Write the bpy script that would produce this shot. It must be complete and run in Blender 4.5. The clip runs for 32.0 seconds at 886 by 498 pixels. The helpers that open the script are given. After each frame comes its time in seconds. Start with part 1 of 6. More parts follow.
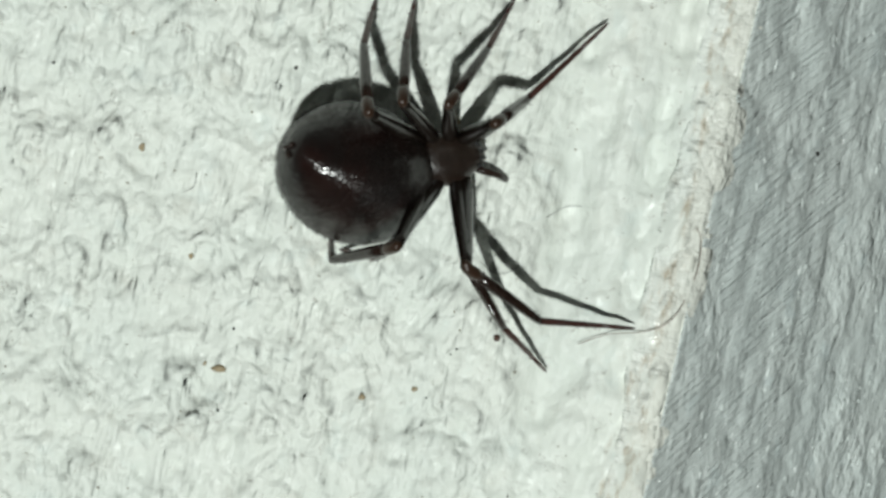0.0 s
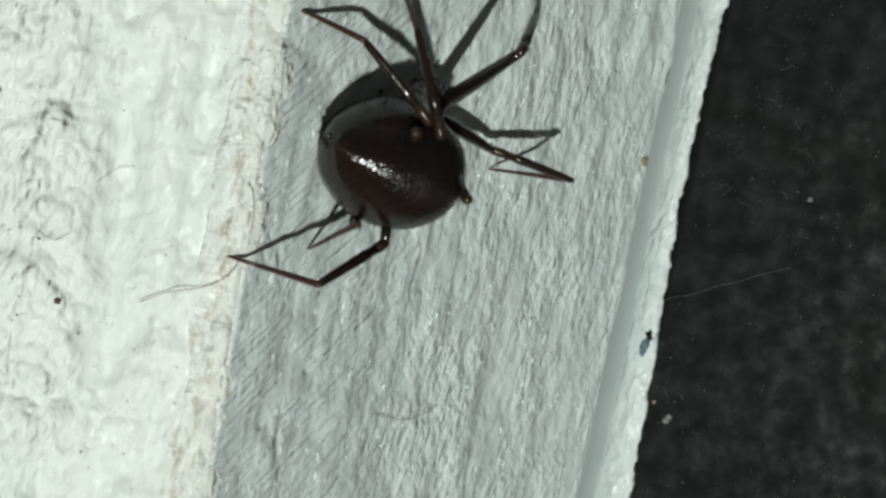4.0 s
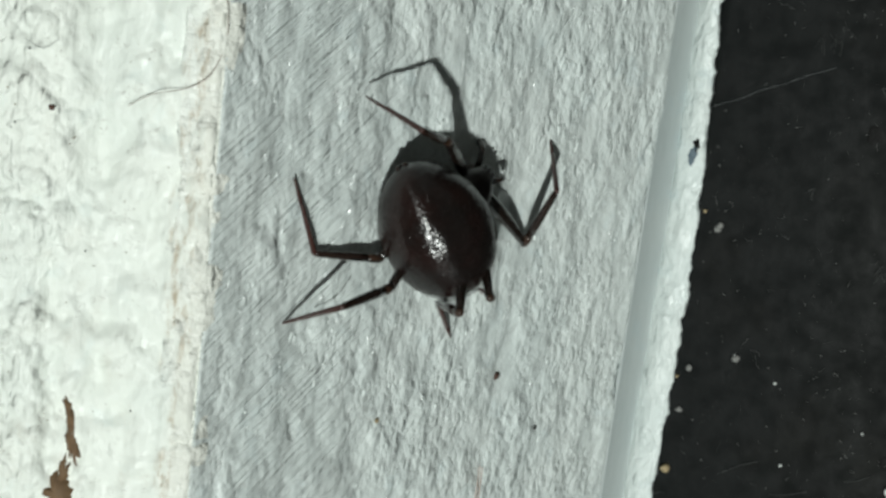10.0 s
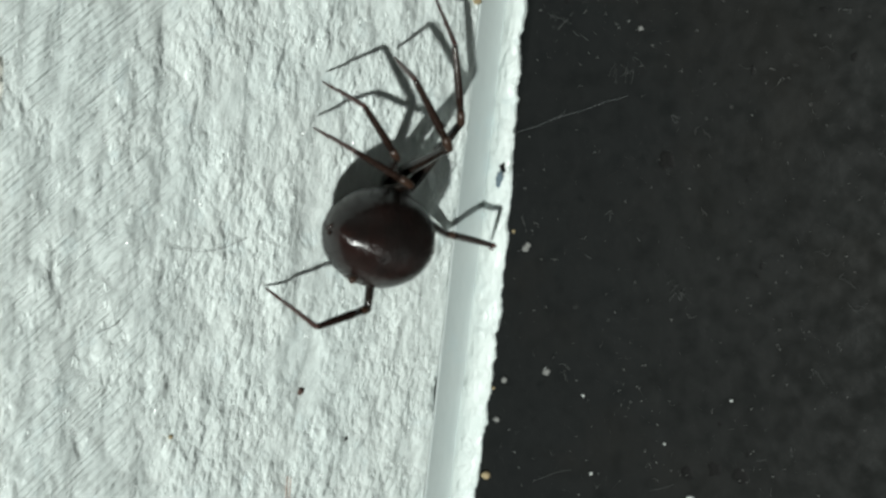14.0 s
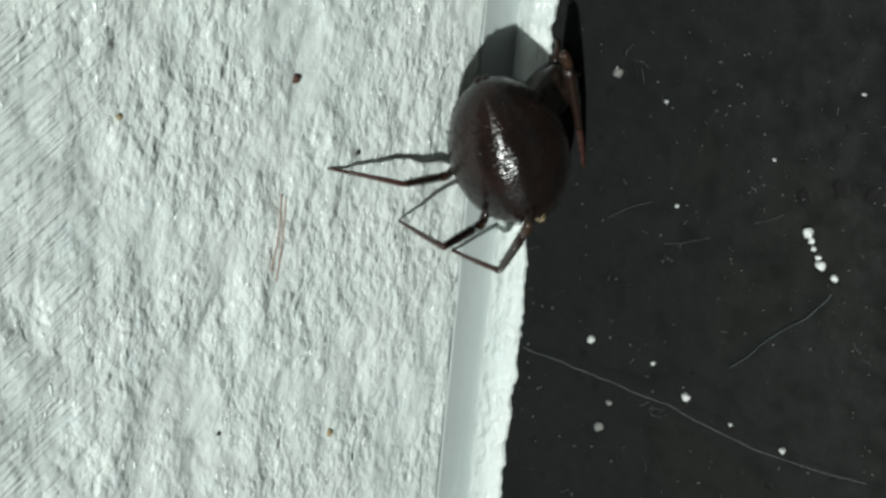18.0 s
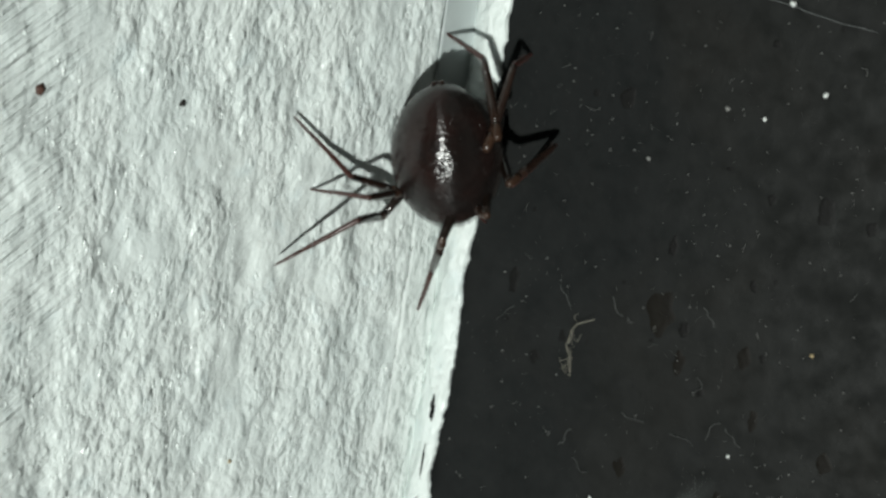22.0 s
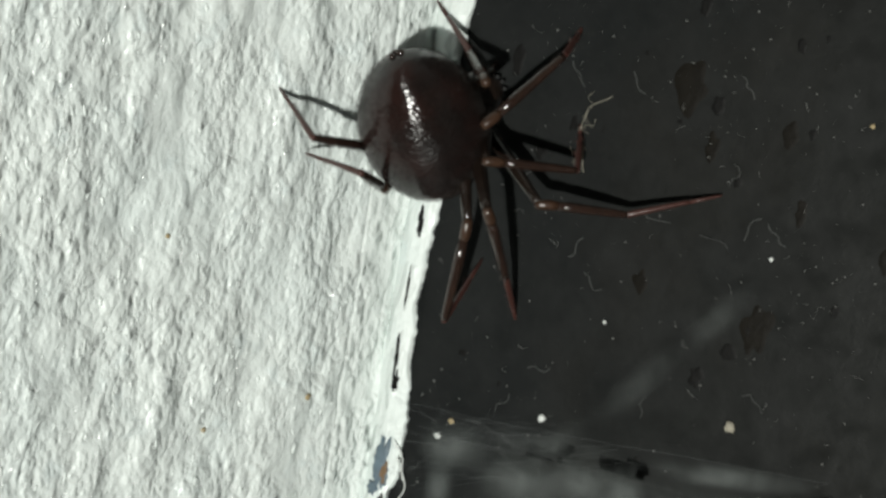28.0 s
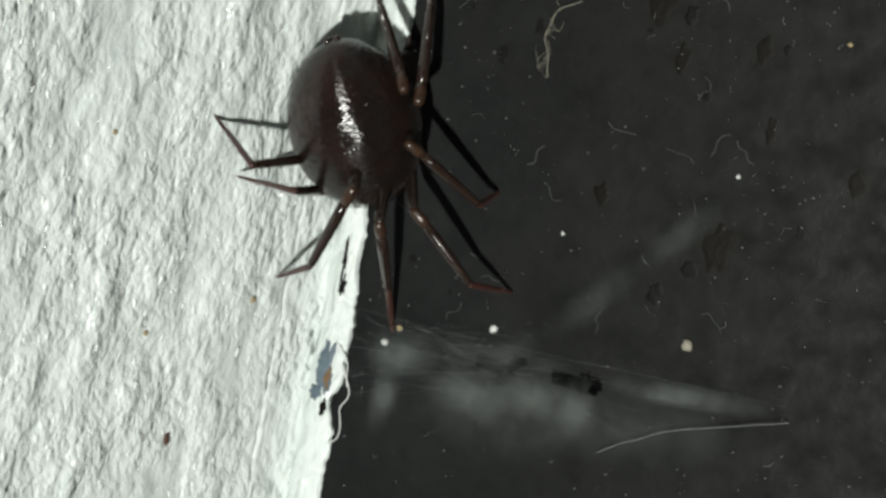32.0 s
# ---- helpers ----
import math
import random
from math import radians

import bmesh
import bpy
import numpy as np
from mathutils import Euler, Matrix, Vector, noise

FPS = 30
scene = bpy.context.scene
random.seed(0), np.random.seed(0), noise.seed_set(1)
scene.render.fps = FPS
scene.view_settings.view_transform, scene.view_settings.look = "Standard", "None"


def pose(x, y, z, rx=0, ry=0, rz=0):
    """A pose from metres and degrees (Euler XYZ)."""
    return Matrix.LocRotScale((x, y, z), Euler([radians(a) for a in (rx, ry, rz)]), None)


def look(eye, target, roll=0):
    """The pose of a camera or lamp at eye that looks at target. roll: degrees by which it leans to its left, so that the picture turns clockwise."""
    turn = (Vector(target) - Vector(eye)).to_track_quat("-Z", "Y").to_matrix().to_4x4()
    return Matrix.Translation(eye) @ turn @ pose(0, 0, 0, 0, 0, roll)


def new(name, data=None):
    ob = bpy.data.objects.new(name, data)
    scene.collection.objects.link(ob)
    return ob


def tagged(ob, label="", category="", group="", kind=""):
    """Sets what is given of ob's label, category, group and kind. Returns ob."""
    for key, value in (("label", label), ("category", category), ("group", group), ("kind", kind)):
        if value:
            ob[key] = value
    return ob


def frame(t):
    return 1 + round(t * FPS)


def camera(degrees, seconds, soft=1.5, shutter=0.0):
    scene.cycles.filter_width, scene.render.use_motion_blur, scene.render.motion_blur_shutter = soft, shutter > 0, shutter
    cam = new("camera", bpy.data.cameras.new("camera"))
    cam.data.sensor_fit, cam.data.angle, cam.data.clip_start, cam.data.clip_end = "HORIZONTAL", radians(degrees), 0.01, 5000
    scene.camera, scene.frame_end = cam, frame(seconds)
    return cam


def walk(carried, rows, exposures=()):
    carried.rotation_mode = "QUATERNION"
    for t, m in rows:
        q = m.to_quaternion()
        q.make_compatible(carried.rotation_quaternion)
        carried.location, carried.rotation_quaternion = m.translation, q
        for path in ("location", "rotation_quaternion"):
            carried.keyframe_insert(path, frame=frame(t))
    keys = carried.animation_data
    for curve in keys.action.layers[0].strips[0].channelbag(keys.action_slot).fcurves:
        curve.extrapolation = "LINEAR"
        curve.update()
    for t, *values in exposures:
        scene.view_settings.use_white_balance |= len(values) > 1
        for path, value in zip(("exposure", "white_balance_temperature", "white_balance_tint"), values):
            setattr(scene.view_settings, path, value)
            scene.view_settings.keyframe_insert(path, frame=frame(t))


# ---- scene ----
cam = camera(28.74, 32.0, soft=3.0, shutter=0.0)
PATH = [
    (0, (-0.01143, -0.07203, -0.00435), (-0.01042, 0.00777, -0.00994), 12.55),
    (0.5, (-0.00462, -0.07181, -0.00660), (-0.00960, 0.00773, -0.01358), 11.81),
    (1, (-0.01587, -0.07142, -0.00365), (-0.00202, 0.00647, -0.01553), 10.98),
    (1.5, (-0.01376, -0.07267, 0.00005), (0.00109, 0.00499, -0.01210), 11.71),
    (2, (-0.01367, -0.07383, 0.00394), (0.00113, 0.00393, -0.00765), 12.00),
    (2.5, (-0.01342, -0.07106, 0.00231), (0.00153, 0.00662, -0.00959), 12.02),
    (3, (-0.00837, -0.07188, 0.00907), (0.00634, 0.00595, -0.00211), 11.22),
    (3.5, (-0.00539, -0.07255, 0.00525), (0.00801, 0.00527, -0.00757), 11.11),
    (5.5, (0.00237, -0.07130, 0.00981), (0.01024, 0.00628, -0.00807), 8.43),
    (6, (0.00384, -0.07518, 0.00669), (0.00851, 0.00239, -0.01230), 8.12),
    (6.5, (0.00967, -0.07552, 0.00708), (0.01265, 0.00170, -0.01361), 7.73),
    (7, (0.00989, -0.07573, 0.00755), (0.01223, 0.00130, -0.01392), 7.45),
    (7.5, (0.00934, -0.07544, 0.00930), (0.01155, 0.00154, -0.01237), 7.28),
    (8, (0.01078, -0.07412, 0.01232), (0.01244, 0.00271, -0.00993), 6.88),
    (8.5, (0.01041, -0.07563, 0.01285), (0.01207, 0.00132, -0.00896), 6.85),
    (9, (0.00932, -0.07606, 0.01080), (0.01101, 0.00099, -0.01067), 6.79),
    (9.5, (0.00965, -0.07543, 0.00936), (0.01160, 0.00152, -0.01241), 7.03),
    (10, (0.00897, -0.07573, 0.00400), (0.01059, 0.00136, -0.01731), 7.09),
    (10.5, (0.00968, -0.07451, -0.00100), (0.01142, 0.00222, -0.02358), 7.50),
    (11, (0.01117, -0.07429, -0.00330), (0.01342, 0.00240, -0.02596), 7.75),
    (11.5, (0.00970, -0.07466, -0.00110), (0.01178, 0.00198, -0.02394), 7.66),
    (12, (0.00970, -0.07551, -0.00253), (0.01200, 0.00119, -0.02516), 7.85),
    (12.5, (0.01273, -0.07584, 0.00295), (0.01416, 0.00078, -0.02003), 7.23),
    (13, (0.01551, -0.07711, 0.00595), (0.01617, -0.00041, -0.01680), 6.97),
    (13.5, (0.01658, -0.07831, 0.00836), (0.01717, -0.00155, -0.01417), 6.86),
    (14, (0.02332, -0.07935, 0.00990), (0.02237, -0.00270, -0.01301), 6.32),
    (14.5, (0.02086, -0.08232, 0.00758), (0.01970, -0.00571, -0.01545), 6.28),
    (16.5, (0.01893, -0.06313, 0.00568), (0.01772, 0.01306, -0.01868), 4.52),
    (17, (0.01827, -0.06148, 0.00068), (0.01742, 0.01474, -0.02359), 5.00),
    (17.5, (0.02338, -0.06130, -0.00896), (0.02043, 0.01506, -0.03264), 5.17),
    (18, (0.02402, -0.05970, -0.01113), (0.02191, 0.01641, -0.03567), 5.39),
    (18.5, (0.02686, -0.06257, -0.01796), (0.02336, 0.01435, -0.03968), 5.72),
    (19, (0.02553, -0.06296, -0.01957), (0.02331, 0.01400, -0.04130), 6.48),
    (19.5, (0.02584, -0.06157, -0.02380), (0.02449, 0.01562, -0.04476), 7.12),
    (20, (0.02151, -0.06374, -0.02715), (0.02231, 0.01374, -0.04707), 7.70),
    (20.5, (0.02526, -0.06387, -0.03105), (0.02392, 0.01372, -0.05047), 7.49),
    (21, (0.02240, -0.06316, -0.03175), (0.02306, 0.01425, -0.05195), 8.08),
    (21.5, (0.02622, -0.06377, -0.03657), (0.02495, 0.01382, -0.05601), 7.91),
    (22, (0.02459, -0.06575, -0.03860), (0.02435, 0.01181, -0.05823), 8.43),
    (22.5, (0.02688, -0.06598, -0.03906), (0.02525, 0.01167, -0.05822), 8.03),
    (23, (0.03214, -0.06680, -0.04273), (0.02876, 0.01114, -0.06043), 8.05),
    (23.5, (0.02852, -0.06800, -0.05668), (0.02560, 0.01135, -0.06639), 7.01),
    (24, (0.03694, -0.06240, -0.05471), (0.02892, 0.01604, -0.06823), 8.04),
    (24.5, (0.03627, -0.05933, -0.05449), (0.02888, 0.01910, -0.06844), 7.54),
    (25, (0.02988, -0.05809, -0.05752), (0.02486, 0.02066, -0.07067), 8.00),
    (25.5, (0.03014, -0.05657, -0.05362), (0.02451, 0.02181, -0.06861), 6.98),
    (27.5, (0.03183, -0.05614, -0.05372), (0.02414, 0.02224, -0.06778), 7.28),
    (28, (0.03120, -0.05522, -0.06110), (0.02627, 0.02395, -0.07146), 9.19),
    (28.5, (0.02951, -0.05465, -0.06165), (0.02728, 0.02472, -0.07138), 9.78),
    (29, (0.02896, -0.05494, -0.06240), (0.02685, 0.02450, -0.07166), 10.00),
    (29.5, (0.02886, -0.05691, -0.06124), (0.02693, 0.02268, -0.06905), 10.39),
    (30, (0.02343, -0.05674, -0.06949), (0.02465, 0.02309, -0.07457), 11.13),
    (30.5, (0.02418, -0.05417, -0.07038), (0.02556, 0.02564, -0.07574), 11.18),
    (31, (0.02336, -0.05484, -0.07005), (0.02507, 0.02495, -0.07568), 11.43),
    (31.5, (0.02483, -0.05455, -0.06574), (0.02653, 0.02488, -0.07518), 11.84),
    (32, (0.02804, -0.05247, -0.06006), (0.02918, 0.02595, -0.07581), 11.82),
]
EXPOSURES = [
    (0, -0.34, 6500, 10), (6, -0.18, 6500, 10), (8, -0.1, 6500, 10), (10, -0.16, 6500, 10), (12, -0.09, 6500, 10),
    (14, 0.27, 6500, 10), (17, 0.14, 6500, 10), (22, 0.14, 6560, 11), (23, 0.2, 6800, 14), (24, 0.2, 6900, 15), (25, 0.09, 6800, 14), (28, 0.2, 6800, 14), (32, 0.24, 6800, 14),
]
walk(cam, [(t, look(eye, target, roll)) for t, eye, target, roll in PATH], exposures=EXPOSURES)

# ---- light: one small bright lamp below the viewer, in a plain closed room ----
MM = 0.001
LAMP_AT = (-0.005, -0.60, -0.155)
LAMP_POWER = 4.1
lamp_data = bpy.data.lights.new("work_lamp", "AREA")
lamp_data.shape, lamp_data.size, lamp_data.energy = "DISK", 0.016, LAMP_POWER
lamp_data.color = (0.935, 1.0, 0.955)
lamp = new("work_lamp", lamp_data)
lamp.matrix_world = look(LAMP_AT, (0.012, 0.01, -0.03))
world = bpy.data.worlds.new("world")
scene.world = world
world.use_nodes = True
world.node_tree.nodes["Background"].inputs[0].default_value = (0.72, 0.85, 1.0, 1)
world.node_tree.nodes["Background"].inputs[1].default_value = 0.05


# ---- materials ----
def material(name, base, rough=0.5, metal=0.0, spec=0.5):
    m = bpy.data.materials.new(name)
    m.use_nodes = True
    b = m.node_tree.nodes["Principled BSDF"]
    b.inputs["Base Color"].default_value = (*base, 1)
    b.inputs["Roughness"].default_value = rough
    b.inputs["Metallic"].default_value = metal
    b.inputs["Specular IOR Level"].default_value = spec
    return m, m.node_tree, b


def coords(tree, scale=(1, 1, 1), turn=(0, 0, 0)):
    """Object coordinates in millimetres, stretched and turned."""
    tc = tree.nodes.new("ShaderNodeTexCoord")
    mp = tree.nodes.new("ShaderNodeMapping")
    mp.inputs["Scale"].default_value = [1000 * v for v in scale]
    turned = tree.nodes.new("ShaderNodeMapping")
    turned.inputs["Rotation"].default_value = [radians(a) for a in turn]
    tree.links.new(tc.outputs["Object"], turned.inputs["Vector"])
    tree.links.new(turned.outputs["Vector"], mp.inputs["Vector"])
    return mp.outputs["Vector"]


def cloud(tree, vector, scale, detail=4.0, rough=0.55, distort=0.0):
    n = tree.nodes.new("ShaderNodeTexNoise")
    n.inputs["Scale"].default_value, n.inputs["Detail"].default_value = scale, detail
    n.inputs["Roughness"].default_value, n.inputs["Distortion"].default_value = rough, distort
    tree.links.new(vector, n.inputs["Vector"])
    return n.outputs["Fac"]


def ramp(tree, fac, lo, hi):
    """0 below lo and 1 above hi."""
    r = tree.nodes.new("ShaderNodeMapRange")
    r.interpolation_type = "SMOOTHSTEP"
    r.inputs["From Min"].default_value, r.inputs["From Max"].default_value = lo, hi
    tree.links.new(fac, r.inputs["Value"])
    return r.outputs["Result"]


def mixed(tree, fac, a, b, kind="MIX"):
    m = tree.nodes.new("ShaderNodeMix")
    m.data_type, m.blend_type = "RGBA", kind
    for v, slot in ((fac, 0), (a, 6), (b, 7)):
        if isinstance(v, (int, float)):
            m.inputs[slot].default_value = v
        elif isinstance(v, tuple):
            m.inputs[slot].default_value = (*v, 1)
        else:
            tree.links.new(v, m.inputs[slot])
    return m.outputs[2]


def times(tree, a, b, kind="MULTIPLY"):
    m = tree.nodes.new("ShaderNodeMath")
    m.operation = kind
    for v, slot in ((a, 0), (b, 1)):
        if isinstance(v, (int, float)):
            m.inputs[slot].default_value = v
        else:
            tree.links.new(v, m.inputs[slot])
    return m.outputs[0]


def bumped(tree, shader, heights, slot="Normal"):
    """A chain of bumps: (height, depth in mm, strength)."""
    last = None
    for height, depth, strength in heights:
        b = tree.nodes.new("ShaderNodeBump")
        b.inputs["Distance"].default_value, b.inputs["Strength"].default_value = depth * MM, strength
        tree.links.new(height, b.inputs["Height"])
        if last:
            tree.links.new(last, b.inputs["Normal"])
        last = b.outputs["Normal"]
    tree.links.new(last, shader.inputs[slot])


def pillows(tree, vector, scale, wobble, soft=0.35):
    """Rounded cells with creased edges, as in wrinkled paint; 1 in the middle of a cell."""
    n = tree.nodes.new("ShaderNodeTexNoise")
    n.inputs["Scale"].default_value, n.inputs["Detail"].default_value = scale * 0.8, 3.0
    tree.links.new(vector, n.inputs["Vector"])
    shift = tree.nodes.new("ShaderNodeVectorMath")
    shift.operation = "MULTIPLY_ADD"
    shift.inputs[1].default_value = (wobble, wobble, wobble)
    tree.links.new(n.outputs["Color"], shift.inputs[0])
    tree.links.new(vector, shift.inputs[2])
    v = tree.nodes.new("ShaderNodeTexVoronoi")
    v.feature = "SMOOTH_F1"
    v.inputs["Scale"].default_value, v.inputs["Smoothness"].default_value = scale, soft
    tree.links.new(shift.outputs["Vector"], v.inputs["Vector"])
    return times(tree, 1.0, v.outputs["Distance"], "SUBTRACT")


def hairline(tree, fac, middle, width):
    """1 along the thin line where fac passes the middle value."""
    off = times(tree, times(tree, fac, middle, "SUBTRACT"), 0.0, "ABSOLUTE")
    return ramp(tree, off, width, 0.0)


def gloss_paint(name, base, dirt, dirt_amount, streak, rough=0.38, lumps=0.5, size=0.9, gloss=0.15, deep=0.7, cells=(1.8, 0.5, 0.4), ridges=0.3, brush=None, brush_turn=0, strokes=0.0, cracks=0.0, white_below=None, aged=None, bands=0.0, even=None, glints=0.0, soft=0.35):
    """Old brushed gloss paint: lumps, creased cells, drawn ridges, brush lines, grime. cells: per mm, share along z, depth."""
    m, tree, b = material(name, base, rough, spec=0.5)
    v = coords(tree)
    drawn = coords(tree, (1.0, 1.0, streak))
    axes = tree.nodes.new("ShaderNodeSeparateXYZ")
    tree.links.new(v, axes.inputs[0])
    patch = cloud(tree, v, 0.16, 4, 0.6)
    grime = ramp(tree, cloud(tree, v, 0.55, 5, 0.65), 0.64 - dirt_amount, 0.84)
    col = mixed(tree, times(tree, grime, 0.5), base, dirt)
    col = mixed(tree, times(tree, ramp(tree, patch, 0.40, 0.66), 0.45), col, (base[0] * 0.90, base[1] * 0.93, base[2] * 0.94))
    tint = ramp(tree, cloud(tree, v, 0.5, 3), 0.58, 0.72)
    col = mixed(tree, times(tree, tint, 0.35), col, (base[0] * 0.93, base[1] * 1.0, base[2] * 1.04))
    if cracks:
        # short dirty cracks that gather in the hollows
        line = times(tree, hairline(tree, cloud(tree, coords(tree, (1.0, 1.0, 1.35)), 1.15, 4, 0.6, 0.5), 0.5, 0.022), ramp(tree, cloud(tree, v, 0.9, 4, 0.6), 0.56, 0.64))
        col = mixed(tree, times(tree, line, cracks), col, (0.24, 0.21, 0.17))
        smudge = ramp(tree, cloud(tree, v, 1.3, 5, 0.7), 0.63, 0.78)
        col = mixed(tree, times(tree, smudge, cracks * 0.55), col, (0.42, 0.38, 0.31))
    old = None
    if aged:
        # yellowed and stained brown along the corner
        across = times(tree, axes.outputs[0], times(tree, cloud(tree, coords(tree, (1, 1, 0.35)), 0.9, 5, 0.65), 2.6), "ADD")
        old = ramp(tree, across, aged[0] + 1.3, aged[1] + 1.3)
        col = mixed(tree, times(tree, old, 0.5), col, (0.76, 0.74, 0.66))
        seam = times(tree, hairline(tree, across, -0.05 + 0.3, 0.75), ramp(tree, cloud(tree, coords(tree, (2.2, 1, 0.8)), 0.8, 6, 0.75), 0.47, 0.66))
        col = mixed(tree, times(tree, seam, 0.8), col, (0.40, 0.31, 0.20))
        fleck = times(tree, old, ramp(tree, cloud(tree, coords(tree, (1, 1, 2.0)), 1.6, 4, 0.7), 0.64, 0.74))
        col = mixed(tree, times(tree, fleck, 0.8), col, (0.20, 0.15, 0.10))
    cover = 1.0
    if even:
        # brushed smoother beside the corner
        cover = times(tree, 1.0, times(tree, ramp(tree, axes.outputs[0], even[0], even[1]), 0.55), "SUBTRACT")
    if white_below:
        # the painted-in shade grey gives way to the white coat further down
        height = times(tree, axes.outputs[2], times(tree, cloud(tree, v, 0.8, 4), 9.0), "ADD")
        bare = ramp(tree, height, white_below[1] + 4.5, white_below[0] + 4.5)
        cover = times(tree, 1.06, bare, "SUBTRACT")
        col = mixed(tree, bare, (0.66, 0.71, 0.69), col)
    tree.links.new(col, b.inputs["Base Color"])
    tree.links.new(ramp(tree, cloud(tree, drawn, 2.2, 3), gloss, 1.25), b.inputs["Roughness"])
    held = times(tree, cover, ramp(tree, cloud(tree, v, 0.22, 3), 0.25, 0.60))
    chain = []
    if strokes:
        # brush marks lie in a stretch beside the corner, broken up
        where = times(tree, ramp(tree, axes.outputs[0], brush[1], brush[0]), ramp(tree, cloud(tree, v, 0.3, 3), 0.30, 0.50))
        hair = coords(tree, (1.0, 0.0, 0.045), (0, brush_turn, 0))
        chain.append((times(tree, cloud(tree, hair, 3.8, 3, 0.65), where), strokes, 1.0))
        held = times(tree, held, times(tree, 1.0, times(tree, where, 0.75), "SUBTRACT"))
    chain += [
        (times(tree, cloud(tree, coords(tree, (1.0, 1.0, 0.10)), 1.1, 3, 0.55), cover), 0.7, ridges),
        (times(tree, cloud(tree, drawn, size, 3, 0.55, 0.5), cover), deep, lumps),
        (times(tree, pillows(tree, coords(tree, (1.0, 1.0, cells[1])), cells[0], 0.5, soft), held), cells[2], 0.8),
        (times(tree, pillows(tree, coords(tree, (1.0, 1.0, cells[1])), cells[0] * 2.2, 0.3), held), cells[2] * 0.42, 0.8),
        (cloud(tree, v, 7.0, 3, 0.6), 0.04, 0.3),
    ]
    if bands:
        # wrinkles across the bead
        chain.append((cloud(tree, coords(tree, (0.22, 0.4, 1.0)), 2.6, 4, 0.65, 0.6), 0.30, bands))
    bumped(tree, b, chain)
    if glints:
        # the clear top of the paint stands in small steep beads that flash
        b.inputs["Coat Weight"].default_value = 0.7
        b.inputs["Coat Roughness"].default_value = 0.16
        beads = times(tree, pillows(tree, coords(tree, (1.0, 1.0, 0.5)), 2.0, 0.5, 0.2), ramp(tree, cloud(tree, drawn, 0.9, 4, 0.6), 0.40, 0.62))
        bumped(tree, b, [(beads, glints, 1.0), (cloud(tree, drawn, 4.0, 2), 0.06, 0.8)], "Coat Normal")
    return m


PAINT_BOARD = gloss_paint("old_white_paint", (0.84, 0.87, 0.81), (0.50, 0.46, 0.38), 0.12, 0.7, lumps=0.9, size=0.42, gloss=-0.35, deep=1.0, cells=(0.85, 0.85, 0.62), ridges=0.4, cracks=0.55, aged=(-1.9, -0.1), even=(-9.0, -5.5), soft=0.85)
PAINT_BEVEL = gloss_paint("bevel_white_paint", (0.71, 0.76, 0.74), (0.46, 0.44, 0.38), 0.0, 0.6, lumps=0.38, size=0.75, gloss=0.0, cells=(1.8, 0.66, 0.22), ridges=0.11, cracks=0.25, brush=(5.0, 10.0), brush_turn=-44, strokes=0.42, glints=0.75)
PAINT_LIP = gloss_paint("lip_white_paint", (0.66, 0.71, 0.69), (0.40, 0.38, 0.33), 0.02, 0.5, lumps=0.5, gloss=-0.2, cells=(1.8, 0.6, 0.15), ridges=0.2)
# the groove's grey is shade of its steeper slope, put into the base colour
PAINT_GROOVE = gloss_paint("groove_shade_grey", (0.42, 0.46, 0.455), (0.34, 0.35, 0.33), 0.0, 0.35, lumps=0.5, gloss=-0.3, cells=(1.5, 0.7, 0.34), ridges=0.2, white_below=(-52.0, -62.0))
PAINT_CREAM = gloss_paint("yellowed_cracked_paint", (0.83, 0.86, 0.81), (0.50, 0.44, 0.34), 0.08, 0.65, lumps=0.5, size=0.5, gloss=-0.1, cells=(1.3, 0.9, 0.35), ridges=0.3, cracks=0.6, aged=(-2.2, -0.6), bands=0.45)


def dark_paint(name):
    m, tree, b = material(name, (0.008, 0.009, 0.009), 0.5, spec=0.09)
    v = coords(tree)
    haze = ramp(tree, cloud(tree, v, 0.22, 6, 0.7, 0.8), 0.40, 0.85)
    fine = ramp(tree, cloud(tree, v, 2.6, 6, 0.8), 0.52, 0.80)
    brown = ramp(tree, cloud(tree, v, 0.13, 3), 0.5, 0.72)
    col = mixed(tree, times(tree, haze, 0.55), (0.0060, 0.0070, 0.0070), (0.0106, 0.0121, 0.0119))
    col = mixed(tree, times(tree, fine, 0.45), col, (0.022, 0.023, 0.021))
    col = mixed(tree, times(tree, brown, 0.35), col, (0.0105, 0.0098, 0.0082))
    axes = tree.nodes.new("ShaderNodeSeparateXYZ")
    tree.links.new(v, axes.inputs[0])
    wander = times(tree, cloud(tree, v, 0.12, 4), 16.0)
    outer = ramp(tree, times(tree, axes.outputs[0], wander, "ADD"), 38.0, 52.0)
    col = mixed(tree, times(tree, outer, 0.18), col, (0.0140, 0.0130, 0.0100))
    # paler grey in uneven patches, stronger towards the bottom
    low_pale = times(tree, ramp(tree, times(tree, axes.outputs[2], wander, "SUBTRACT"), -60.0, -74.0), ramp(tree, cloud(tree, v, 0.35, 5, 0.65), 0.35, 0.75))
    col = mixed(tree, times(tree, low_pale, 0.36), col, (0.0175, 0.0185, 0.0182))
    tree.links.new(col, b.inputs["Base Color"])
    tree.links.new(ramp(tree, cloud(tree, v, 0.8, 4), -0.35, 1.2), b.inputs["Roughness"])
    bumped(tree, b, [(cloud(tree, v, 1.1, 4), 0.10, 0.3), (cloud(tree, v, 7.0, 3), 0.03, 0.25)])
    return m


PANEL = dark_paint("dark_panel_paint")


